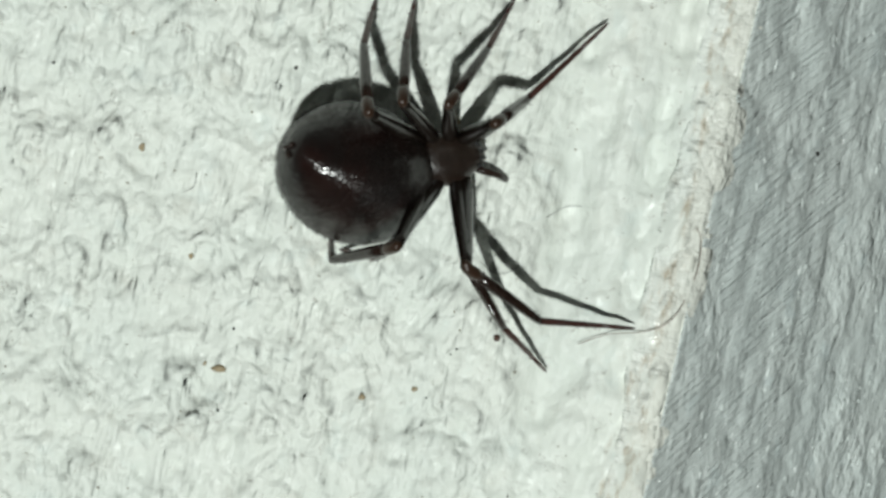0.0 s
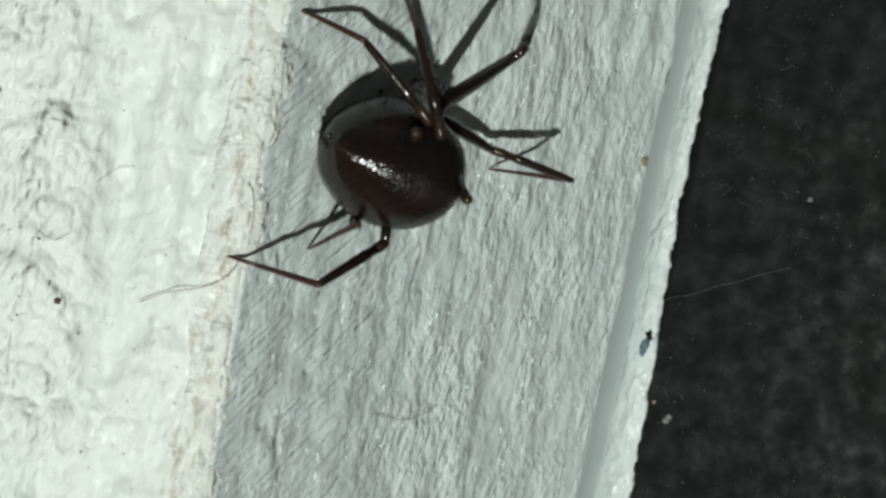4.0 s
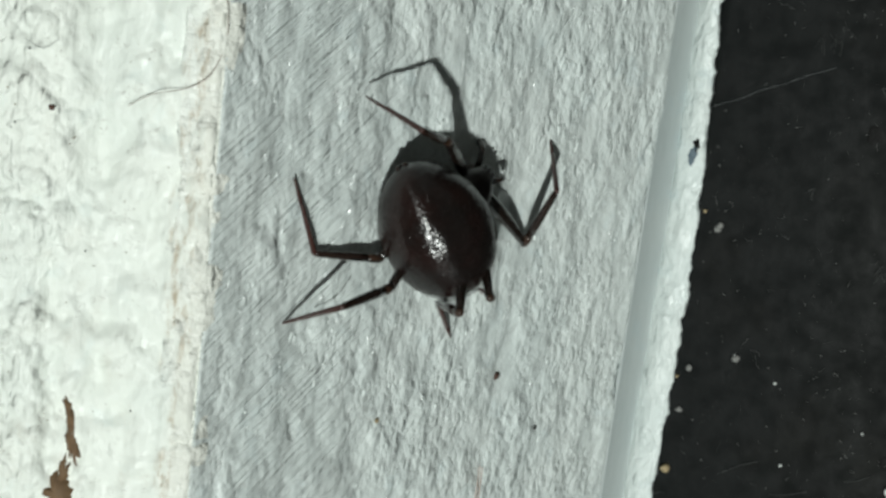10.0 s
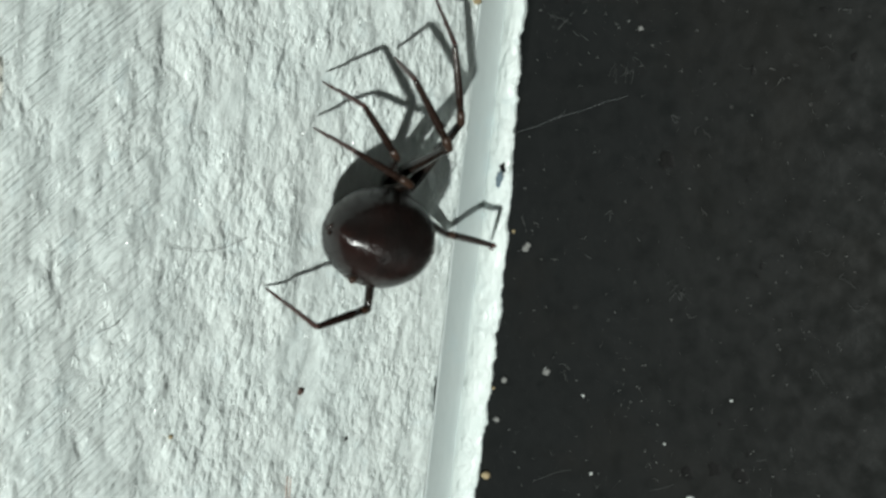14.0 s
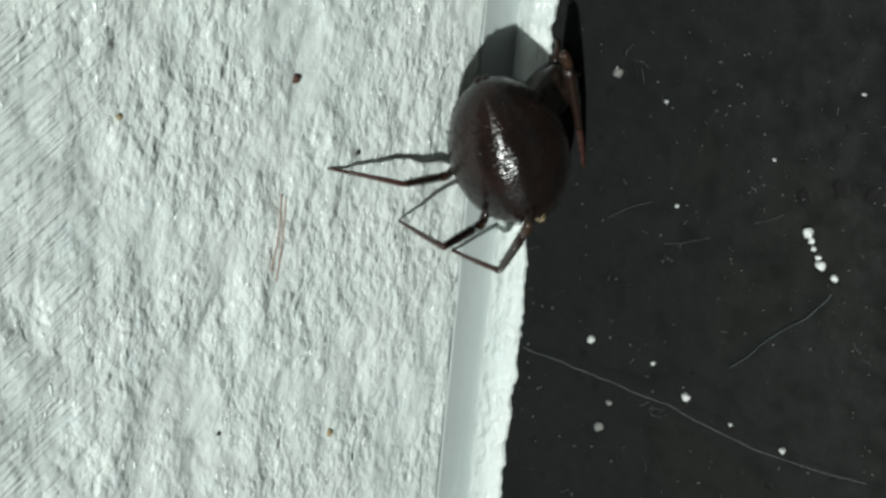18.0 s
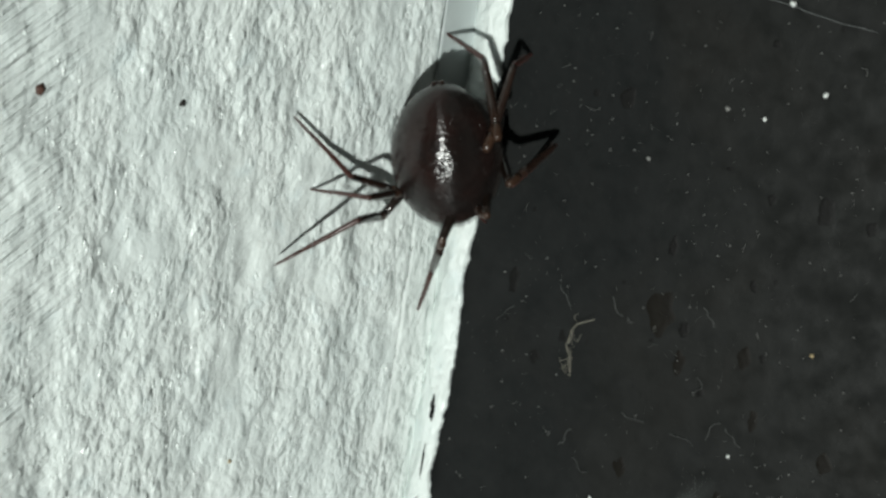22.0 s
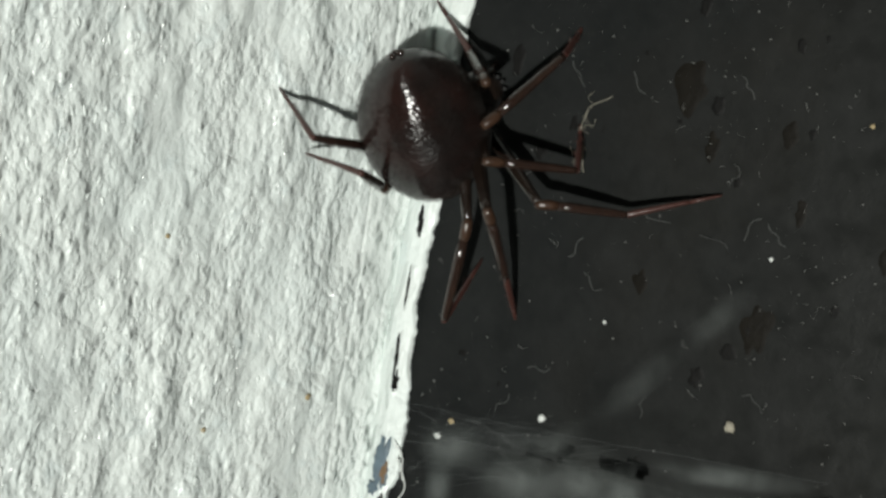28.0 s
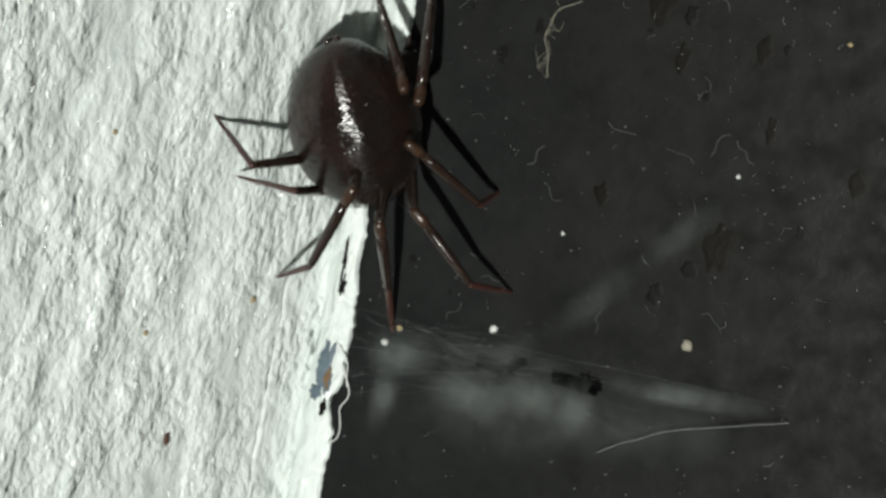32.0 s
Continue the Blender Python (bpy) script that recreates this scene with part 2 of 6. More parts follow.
def plain(name, base, rough=0.5, spec=0.5, scale=6.0, vary=0.25, alpha=1.0):
    """A small thing's surface, mottled at one scale, with fine bumps."""
    m, tree, b = material(name, base, rough, spec=spec)
    v = coords(tree)
    n = cloud(tree, v, scale, 4, 0.65)
    tree.links.new(mixed(tree, n, tuple(c * (1 - vary) for c in base), tuple(min(1, c * (1 + vary)) for c in base)), b.inputs["Base Color"])
    bumped(tree, b, [(cloud(tree, v, scale * 2.5, 3), 0.05, 0.4)])
    b.inputs["Alpha"].default_value = alpha
    return m


def hairy_skin(name, base, warm, rough, stretch=0.75):
    """Dark, finely haired skin: its gloss is drawn out across the body's axis."""
    m, tree, b = material(name, base, rough, spec=0.5)
    v = coords(tree)
    tone = ramp(tree, cloud(tree, v, 0.45, 4), 0.35, 0.7)
    tree.links.new(mixed(tree, tone, base, warm), b.inputs["Base Color"])
    bumped(tree, b, [(cloud(tree, coords(tree, (0.7, 1.5, 0.7)), 4.2, 1, 0.5), 0.040, 0.9), (cloud(tree, v, 0.8, 1, 0.5), 0.12, 0.35), (cloud(tree, v, 7.5, 1, 0.5), 0.012, 0.9)])
    b.inputs["Anisotropic"].default_value = stretch
    tan = tree.nodes.new("ShaderNodeTangent")
    tan.direction_type, tan.axis = "RADIAL", "Y"
    tree.links.new(tan.outputs["Tangent"], b.inputs["Tangent"])
    b.inputs["Anisotropic Rotation"].default_value = 0.25
    b.inputs["Sheen Weight"].default_value = 0.035
    b.inputs["Sheen Tint"].default_value = (0.5, 0.42, 0.36, 1)
    b.inputs["Sheen Roughness"].default_value = 0.4
    return m


SKIN_ABDOMEN = hairy_skin("abdomen_skin", (0.0085, 0.0062, 0.0057), (0.0175, 0.0078, 0.0066), 0.235, 0.93)
SKIN_HEAD = plain("carapace_skin", (0.018, 0.011, 0.008), 0.3, 0.6, 2.0, 0.6)
SKIN_FEMUR = plain("femur_skin", (0.012, 0.0078, 0.0060), 0.20, 0.6, 1.6, 0.8)
SKIN_KNEE = plain("knee_skin", (0.034, 0.017, 0.010), 0.28, 0.5, 2.5, 0.6)
SKIN_TIBIA = plain("tibia_skin", (0.019, 0.010, 0.0072), 0.18, 0.6, 1.6, 0.8)
SKIN_FOOT = plain("foot_skin", (0.050, 0.018, 0.014), 0.35, 0.5, 1.6, 0.6)
EYE = plain("eye_bead", (0.03, 0.03, 0.03), 0.05, 0.9)
WALL_PLAIN = plain("room_plaster", (0.5, 0.51, 0.5), 0.8, 0.3, 0.02, 0.08)
HAIR_BROWN = plain("brown_hair", (0.20, 0.12, 0.085), 0.5)
FLAKE_BROWN = plain("brown_flake", (0.07, 0.032, 0.022), 0.6, 0.4, 3.0, 0.6)
GRAIN_TAN = plain("tan_grain", (0.32, 0.25, 0.14), 0.6, 0.4, 3.0, 0.4)
GRAIN_DARK = plain("dark_grain", (0.02, 0.018, 0.016), 0.5, 0.4, 3.0, 0.4)
DUST_WHITE = plain("white_dust", (0.60, 0.62, 0.60), 0.7, 0.4, 5.0, 0.3)
DUST_GREY = plain("grey_dust", (0.20, 0.20, 0.19), 0.8, 0.3, 5.0, 0.4)
FIBRE_GREY = plain("dull_grey_fibre", (0.075, 0.078, 0.075), 0.8, 0.2, 5.0, 0.5)
FLUFF = plain("beige_fluff", (0.27, 0.25, 0.20), 0.8, 0.3, 4.0, 0.4)
SILK = plain("spider_silk", (0.20, 0.21, 0.21), 0.5, 0.4, 4.0, 0.4)
SILK_HAZE = plain("cobweb_silk", (0.16, 0.17, 0.17), 0.6, 0.3, 4.0, 0.4, 0.55)
GLOSS_DROP = plain("glossy_white_drop", (0.74, 0.79, 0.77), 0.16, 0.9, 3.0, 0.1)
PIT = plain("bare_black_pit", (0.0046, 0.0046, 0.0043), 0.5, 0.08, 2.0, 0.5)
STAIN = plain("dried_brown_stain", (0.0056, 0.0047, 0.0032), 0.5, 0.075, 1.5, 0.6)
CHIP_BLUE = plain("blue_grey_undercoat", (0.10, 0.14, 0.17), 0.5, 0.4, 2.5, 0.6)
BARE_WOOD = plain("bare_brown_wood", (0.16, 0.10, 0.055), 0.7, 0.3, 1.5, 0.6)


# ---- mesh helpers; sizes in millimetres ----
def mesh_ob(name, verts, faces, mat, parent=None, smooth=True):
    me = bpy.data.meshes.new(name)
    me.from_pydata([tuple(c * MM for c in v) for v in verts], [], faces)
    if smooth:
        me.polygons.foreach_set("use_smooth", [True] * len(me.polygons))
    me.materials.append(mat)
    me.update()
    ob = new(name, me)
    if parent:
        ob.parent = parent
    return ob


def part(name, bm, mat, parent, label=""):
    """Links a bmesh, in millimetres, as one mesh under a thing or part."""
    bmesh.ops.scale(bm, vec=(MM, MM, MM), verts=bm.verts)
    me = bpy.data.meshes.new(name)
    bm.to_mesh(me)
    bm.free()
    me.polygons.foreach_set("use_smooth", [True] * len(me.polygons))
    me.materials.append(mat)
    ob = new(name, me)
    ob.parent = parent
    if label:
        ob["label"] = label
    return ob


def steps(stops):
    """Coordinates from (start, end, step) stretches."""
    out = []
    for a, b, d in stops:
        n = max(1, round((b - a) / d))
        out += [a + (b - a) * i / n for i in range(n)]
    return out + [stops[-1][1]]


def sheet(name, us, zs, place, back, mat):
    """A solid slab: a relief grid in front, closed at the sides and behind (y = back)."""
    nu, nz = len(us), len(zs)
    verts = [place(u, z) for z in zs for u in us]
    faces = [(j * nu + i, j * nu + i + 1, (j + 1) * nu + i + 1, (j + 1) * nu + i) for j in range(nz - 1) for i in range(nu - 1)]
    ring = [i for i in range(nu)] + [j * nu + nu - 1 for j in range(1, nz)] + [(nz - 1) * nu + i for i in range(nu - 2, -1, -1)] + [j * nu for j in range(nz - 2, 0, -1)]
    first = len(verts)
    verts += [(verts[r][0], back, verts[r][2]) for r in ring]
    n = len(ring)
    faces += [(ring[i], first + i, first + (i + 1) % n, ring[(i + 1) % n]) for i in range(n)]
    faces.append(tuple(range(first + n - 1, first - 1, -1)))
    return mesh_ob(name, verts, faces, mat)


def lump(x, y, z, scale, octaves=3):
    return noise.fractal(Vector((x * scale, y * scale, z * scale)), 1.0, 2.0, octaves)


# ---- the painted woodwork: board, bevel, lip and dark panel, all running along z ----
KB, KD = 1.0428, -0.3334
PANEL_X, PANEL_Y = 25.607, 24.526
BOARD_END = -0.1


def panel_y(x):
    return PANEL_Y + KD * (x - PANEL_X)


def board_at(x, z):
    fade = min(1.0, max(0.0, (x + 60) / 20))
    near = min(1.0, max(0.0, (x + 11) / 4))
    ridge = (0.10 + 0.38 * near) * noise.noise(Vector((x * 0.55 + 0.04 * z, 3.1, z * 0.040))) + 0.16 * near * noise.noise(Vector((x * 1.3, 6.6, z * 0.09)))
    end = min(1.0, max(0.0, (-0.6 - x) / 1.2))
    return (x, fade * (0.34 * lump(x, 0, z * 0.8, 0.5) + 0.24 * lump(x, 7, z, 1.1) + ridge * (0.35 + 0.65 * end)), z)


FINE_Z = [(-400, -115, 60), (-115, -96, 2.0), (-96, 24, 0.3), (24, 40, 2.0), (40, 400, 60)]
wall_board = sheet("wall_board", steps([(-400, -60, 60), (-60, -30, 2.0), (-30, BOARD_END, 0.3)]), steps([(-400, -60, 60), (-60, 24, 0.3), (24, 40, 2.0), (40, 400, 60)]), board_at, 60, PAINT_BOARD)
tagged(wall_board, "flat board in thick lumpy old white gloss paint", kind="structure")

# profile of the bevel: distance across, then x and y
LIP_A, LIP_B, LIP_C = 22.6, 24.35, 25.85


def edge_wave(z):
    return 0.28 * noise.noise(Vector((1.7, 0, z * 0.16))) + 0.20 * noise.noise(Vector((5.2, 0, z * 0.55))) + 0.11 * noise.noise(Vector((9.4, 0, z * 1.6))) + 0.09 * noise.noise(Vector((3.9, 0, z * 3.1)))


def bevel_relief(x, z):
    return 0.20 * lump(x, 1, z * 0.45, 0.5, 2) + 0.16 * lump(x, 5, z * 0.5, 1.1, 3) + 0.16 * noise.noise(Vector((x * 0.7, 8.3, z * 0.06))) + 0.06 * noise.noise(Vector((x * 1.5, 2.2, z * 0.12)))


def bevel_at(x, z):
    h = min(1.0, x / 1.5) * bevel_relief(x, z)
    return (x + 0.72 * h, KB * x - 0.69 * h, z)


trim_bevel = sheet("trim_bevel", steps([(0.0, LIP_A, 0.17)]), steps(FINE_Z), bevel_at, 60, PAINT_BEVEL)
tagged(trim_bevel, "sloping bevel in streaky white brushed gloss paint", kind="structure")

GROOVE = [(0.0, LIP_A, KB * LIP_A), (0.2, 22.92, 23.98), (0.5, 23.45, 24.58), (0.8, 24.12, 25.22), (1.0, LIP_B + 0.2, 25.42)]
LIP_PROFILE = [(0.0, LIP_B - 0.25, 26.0), (0.12, LIP_B - 0.10, 25.22), (0.25, 24.48, 24.85), (0.42, 24.80, 24.50), (0.62, 25.20, 24.33), (0.85, LIP_C - 0.18, 24.31), (1.0, LIP_C, 24.56)]


def along(profile, u):
    for (a, xa, ya), (b, xb, yb) in zip(profile, profile[1:]):
        if u <= b + 1e-6:
            k = (u - a) / (b - a)
            return xa + (xb - xa) * k, ya + (yb - ya) * k


def groove_at(u, z):
    x, y = along(GROOVE, u)
    low = min(1.0, max(0.0, (-50 - z) / 14))
    # lower down the thick coat fills it flush with the bevel
    fill = low * (1 - u ** 4)
    h = bevel_relief(x, z) * fill
    y += fill * (KB * x - y) + 0.03 * lump(x, 6, z * 0.3, 1.0) * u
    return (x + 0.72 * h + 0.08 * u * noise.noise(Vector((3.3, 0, z * 0.2))), y - 0.69 * h, z)


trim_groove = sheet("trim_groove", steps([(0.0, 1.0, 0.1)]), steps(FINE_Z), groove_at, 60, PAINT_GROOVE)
tagged(trim_groove, "smooth groove beside the bevel, its shade painted in as grey", kind="structure")


def lip_at(u, z):
    x, y = along(LIP_PROFILE, u)
    fall = min(1.0, max(0.0, (-54 - z) / 12))
    w = (edge_wave(z) + 0.22 - 0.10 * fall - 0.35 * math.exp(-((z + 75) / 3.2) ** 2) - 0.45 * math.exp(-((z + 83.9) / 0.9) ** 2) - 0.5 * min(1.0, max(0.0, (z + 22) / 14))) * u
    wob = 0.11 * lump(x, 2, z * 0.7, 1.0) * min(1, 4 * u)
    return (x + w + 0.08 * (1 - u) * noise.noise(Vector((3.3, 0, z * 0.2))), y + wob + (KD * w if u > 0.8 else 0.0), z)


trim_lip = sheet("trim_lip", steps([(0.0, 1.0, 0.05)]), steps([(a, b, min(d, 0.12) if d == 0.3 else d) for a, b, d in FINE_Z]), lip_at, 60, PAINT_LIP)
tagged(trim_lip, "narrow grooved paint lip with a ragged white edge", kind="structure")


def panel_at(x, z):
    return (x, panel_y(x) + 0.012 * lump(x, 4, z, 0.35), z)


wall_panel = sheet("wall_panel", steps([(25.15, 60, 0.8), (60, 400, 60)]), steps([(-400, -110, 60), (-110, 24, 0.8), (24, 400, 60)]), panel_at, 60, PANEL)
tagged(wall_panel, "dusty pitted panel in worn black paint", kind="structure")


def bead_at(u, z):
    """The yellowed ridge of cracked paint on the corner between board and bevel."""
    a = u * 2 - 1
    wide = 1.02 + 0.22 * noise.noise(Vector((2.2, 0, z * 0.23)))
    x = -0.80 + a * wide + 0.30 * noise.noise(Vector((6.1, 0, z * 0.22))) + 0.10 * noise.noise(Vector((8.1, 0, z * 0.9)))
    tall = 0.20 + 0.11 * noise.noise(Vector((4.4, 0, z * 0.3)))
    y = -tall * (1 - a * a) ** 0.7 + 0.05 * lump(x, 3, z, 2.2)
    if a > 0.72:
        x += (a - 0.72) * 1.2
        y += (a - 0.72) * 2.2
    crack = noise.noise(Vector((x * 0.25, 1.1, z * 1.35)))
    y += 0.16 * max(0.0, 1 - abs(crack) / 0.06) * max(0.0, min(1.0, 0.5 + 3 * noise.noise(Vector((7.7, 2, z * 0.11)))))
    return (x, y + 0.06, z)


trim_bead = sheet("trim_bead", steps([(0.0, 1.0, 0.05)]), steps([(-400, -60, 30), (-60, 24, 0.13), (24, 400, 30)]), bead_at, 30, PAINT_CREAM)
tagged(trim_bead, "raised bead of yellowed, cracked paint along a corner", kind="structure")


# ---- plain room round it ----
def slab(name, lo, hi):
    bm = bmesh.new()
    bmesh.ops.create_cube(bm, size=1)
    for v in bm.verts:
        v.co = [lo[k] if v.co[k] < 0 else hi[k] for k in range(3)]
    ob = part(name, bm, WALL_PLAIN, None)
    ob.data.polygons.foreach_set("use_smooth", [False] * len(ob.data.polygons))
    return tagged(ob, "plain grey plastered room surface", kind="structure")


slab("floor", (-900, -1500, -760), (900, 460, -700))
slab("ceiling", (-900, -1500, 700), (900, 460, 760))
slab("wall_east", (840, -1500, -700), (900, 460, 700))
slab("wall_west", (-900, -1500, -700), (-840, 460, 700))
slab("wall_south", (-900, -1560, -760), (900, -1500, 760))
slab("wall_north", (-900, 460, -760), (900, 520, 760))

# ---- the spider ----
spider = tagged(new("spider"), "glossy dark brown false widow spider with a round abdomen", "spider")


def tube(bm, stops, sides=12):
    """A tapered round limb along +y: (y, radius, lift) stops."""
    rings = []
    for y, r, lift in stops:
        rings.append([bm.verts.new((r * math.cos(2 * math.pi * i / sides), y, lift + r * math.sin(2 * math.pi * i / sides))) for i in range(sides)])
    for a, b in zip(rings, rings[1:]):
        for i in range(sides):
            bm.faces.new((a[i], b[i], b[(i + 1) % sides], a[(i + 1) % sides]))
    bm.faces.new(rings[0])
    bm.faces.new(rings[-1][::-1])
    return bm


def bristles(bm, rng, length, radius, count, size):
    """Fine short hairs that lean forward off a limb."""
    for _ in range(count):
        y, a = rng.uniform(0.05, 0.97) * length, rng.uniform(0, 2 * math.pi)
        out = Vector((math.cos(a), 0, math.sin(a)))
        root = out * radius * 0.85 + Vector((0, y, 0))
        tip = root + (out * 0.7 + Vector((0, 0.8, 0))) * size * rng.uniform(0.6, 1.2)
        side = out.cross(Vector((0, 1, 0))) * 0.012
        bm.faces.new([bm.verts.new(root - side), bm.verts.new(root + side), bm.verts.new(tip)])


def egg(bm, centre, radii, rings=28, sides=40, shape=None):
    """A rounded body; shape(k) swells it along y, k from -1 (rear) to 1 (front)."""
    rows = []
    for j in range(1, rings):
        k = math.cos(math.pi * j / rings)
        w = math.sin(math.pi * j / rings) * (shape(k) if shape else 1)
        rows.append([bm.verts.new((centre[0] + radii[0] * w * math.cos(2 * math.pi * i / sides), centre[1] + radii[1] * k, centre[2] + radii[2] * w * math.sin(2 * math.pi * i / sides))) for i in range(sides)])
    front = bm.verts.new((centre[0], centre[1] + radii[1], centre[2]))
    rear = bm.verts.new((centre[0], centre[1] - radii[1], centre[2]))
    for a, b in zip(rows, rows[1:]):
        for i in range(sides):
            bm.faces.new((a[i], a[(i + 1) % sides], b[(i + 1) % sides], b[i]))
    for i in range(sides):
        bm.faces.new((front, rows[0][(i + 1) % sides], rows[0][i]))
        bm.faces.new((rear, rows[-1][i], rows[-1][(i + 1) % sides]))
    return bm


bm = egg(bmesh.new(), (0, 0, 0), (2.80, 3.80, 2.80), 40, 56, lambda k: 1.0 + 0.05 * k - 0.10 * max(0, -k) ** 2)
for v in bm.verts:
    n = v.co.normalized()
    v.co += n * (0.05 * lump(v.co.x, v.co.y, v.co.z, 0.7, 2))
    # two pairs of small muscle dimples along the back
    for sx in (-1, 1):
        for y, d in ((0.7, 0.09), (-0.7, 0.07)):
            far = (Vector((v.co.x - sx * 0.75, v.co.y - y, 0)).length)
            if v.co.z > 0 and far < 0.4:
                v.co -= n * d * (1 - (far / 0.4) ** 2)
abdomen = part("abdomen", bm, SKIN_ABDOMEN, spider, "round, glossy dark brown abdomen with fine hairs")
rng = random.Random(4)
bm = bmesh.new()
for _ in range(9000):
    u, a = rng.uniform(-0.97, 0.97), rng.uniform(0, 2 * math.pi)
    w = math.sqrt(1 - u * u)
    n = Vector((w * math.cos(a), u, w * math.sin(a)))
    root = Vector((n.x * 2.80, n.y * 3.80, n.z * 2.80)) * (1.0 + 0.045 * u)
    n = Vector((n.x / 2.80, n.y / 3.80, n.z / 2.80)).normalized()
    across = n.cross(Vector((0, 1, 0))).normalized()
    lie = across.cross(n).normalized() * -0.6 + across * rng.choice((-1, 1)) * rng.uniform(0.3, 1.0)
    tip = root + lie * rng.uniform(0.14, 0.26) + n * rng.uniform(0.02, 0.12)
    side = (across + n * rng.uniform(-0.35, 0.35)) * 0.011
    bm.faces.new([bm.verts.new(root - side - n * 0.02), bm.verts.new(root + side - n * 0.02), bm.verts.new(tip)])
hairs = part("hair_coat", bm, plain("short_body_hair", (0.016, 0.011, 0.009), 0.3, 0.45, 2.0, 0.4), abdomen, "short fine brown hairs")
hairs["kind"] = "stuff"
for x, y, z, r in ((-0.2, -3.52, -0.55, 0.2), (0.2, -3.52, -0.55, 0.2), (0, -3.42, -0.85, 0.17)):
    bm = egg(bmesh.new(), (x, y, z), (r, r * 1.7, r), 8, 10)
    part("spinneret", bm, SKIN_TIBIA, abdomen)

bm = egg(bmesh.new(), (0, 0, 0), (1.12, 1.55, 0.72), 22, 30, lambda k: 1.0 if k < 0.1 else 1.0 - 0.38 * (k - 0.1))
for v in bm.verts:
    v.co.z += 0.16 * max(0.0, v.co.y) * 0.5 - 0.10 * math.exp(-((v.co.x / 0.2) ** 2) - ((v.co.y + 0.3) / 0.5) ** 2) * (v.co.z > 0)
head = part("cephalothorax", bm, SKIN_HEAD, spider, "shiny dark brown head and chest")
for x, y, z, r in ((-0.16, 1.40, 0.36, 0.10), (0.16, 1.40, 0.36, 0.10), (-0.17, 1.22, 0.50, 0.10), (0.17, 1.22, 0.50, 0.10), (-0.42, 1.28, 0.34, 0.09), (0.42, 1.28, 0.34, 0.09), (-0.45, 1.10, 0.42, 0.09), (0.45, 1.10, 0.42, 0.09)):
    part("eye", egg(bmesh.new(), (x, y, z), (r, r, r), 8, 10), EYE, head)
for s in (-1, 1):
    bm = tube(bmesh.new(), [(0, 0.20, 0), (0.3, 0.27, -0.05), (0.7, 0.22, -0.2), (0.95, 0.1, -0.4)])
    ob = part("chelicera", bm, SKIN_KNEE, head)
    ob.matrix_local = pose(s * 0.25 * MM, 1.3 * MM, -0.1 * MM, -50, 0, 0)
    bm = tube(bmesh.new(), [(0, 0.14, 0), (0.5, 0.17, 0.14), (1.0, 0.15, 0.18), (1.35, 0.17, 0.05), (1.7, 0.20, -0.16), (1.95, 0.10, -0.36)])
    bristles(bm, random.Random(11 + s), 1.8, 0.17, 40, 0.2)
    ob = part("pedipalp", bm, SKIN_TIBIA, spider, "short dark feeler beside the jaws")
    ob.matrix_local = pose(s * 0.55 * MM, 1.15 * MM, -0.15 * MM, -8, 0, -s * 22)
part("pedicel", tube(bmesh.new(), [(-2.0, 0.3, 0.25), (-1.45, 0.26, 0.0), (-1.2, 0.34, 0.0)]), SKIN_HEAD, spider)

LENGTHS = {"1": (6.2, 4.7, 5.0), "2": (6.0, 4.3, 4.5), "3": (6.1, 3.9, 4.2), "4": (6.7, 4.7, 4.8)}
BASES = {"1": 0.75, "2": 0.3, "3": -0.3, "4": -0.85}
HEADING = {"1": 22, "2": 58, "3": 112, "4": 150}


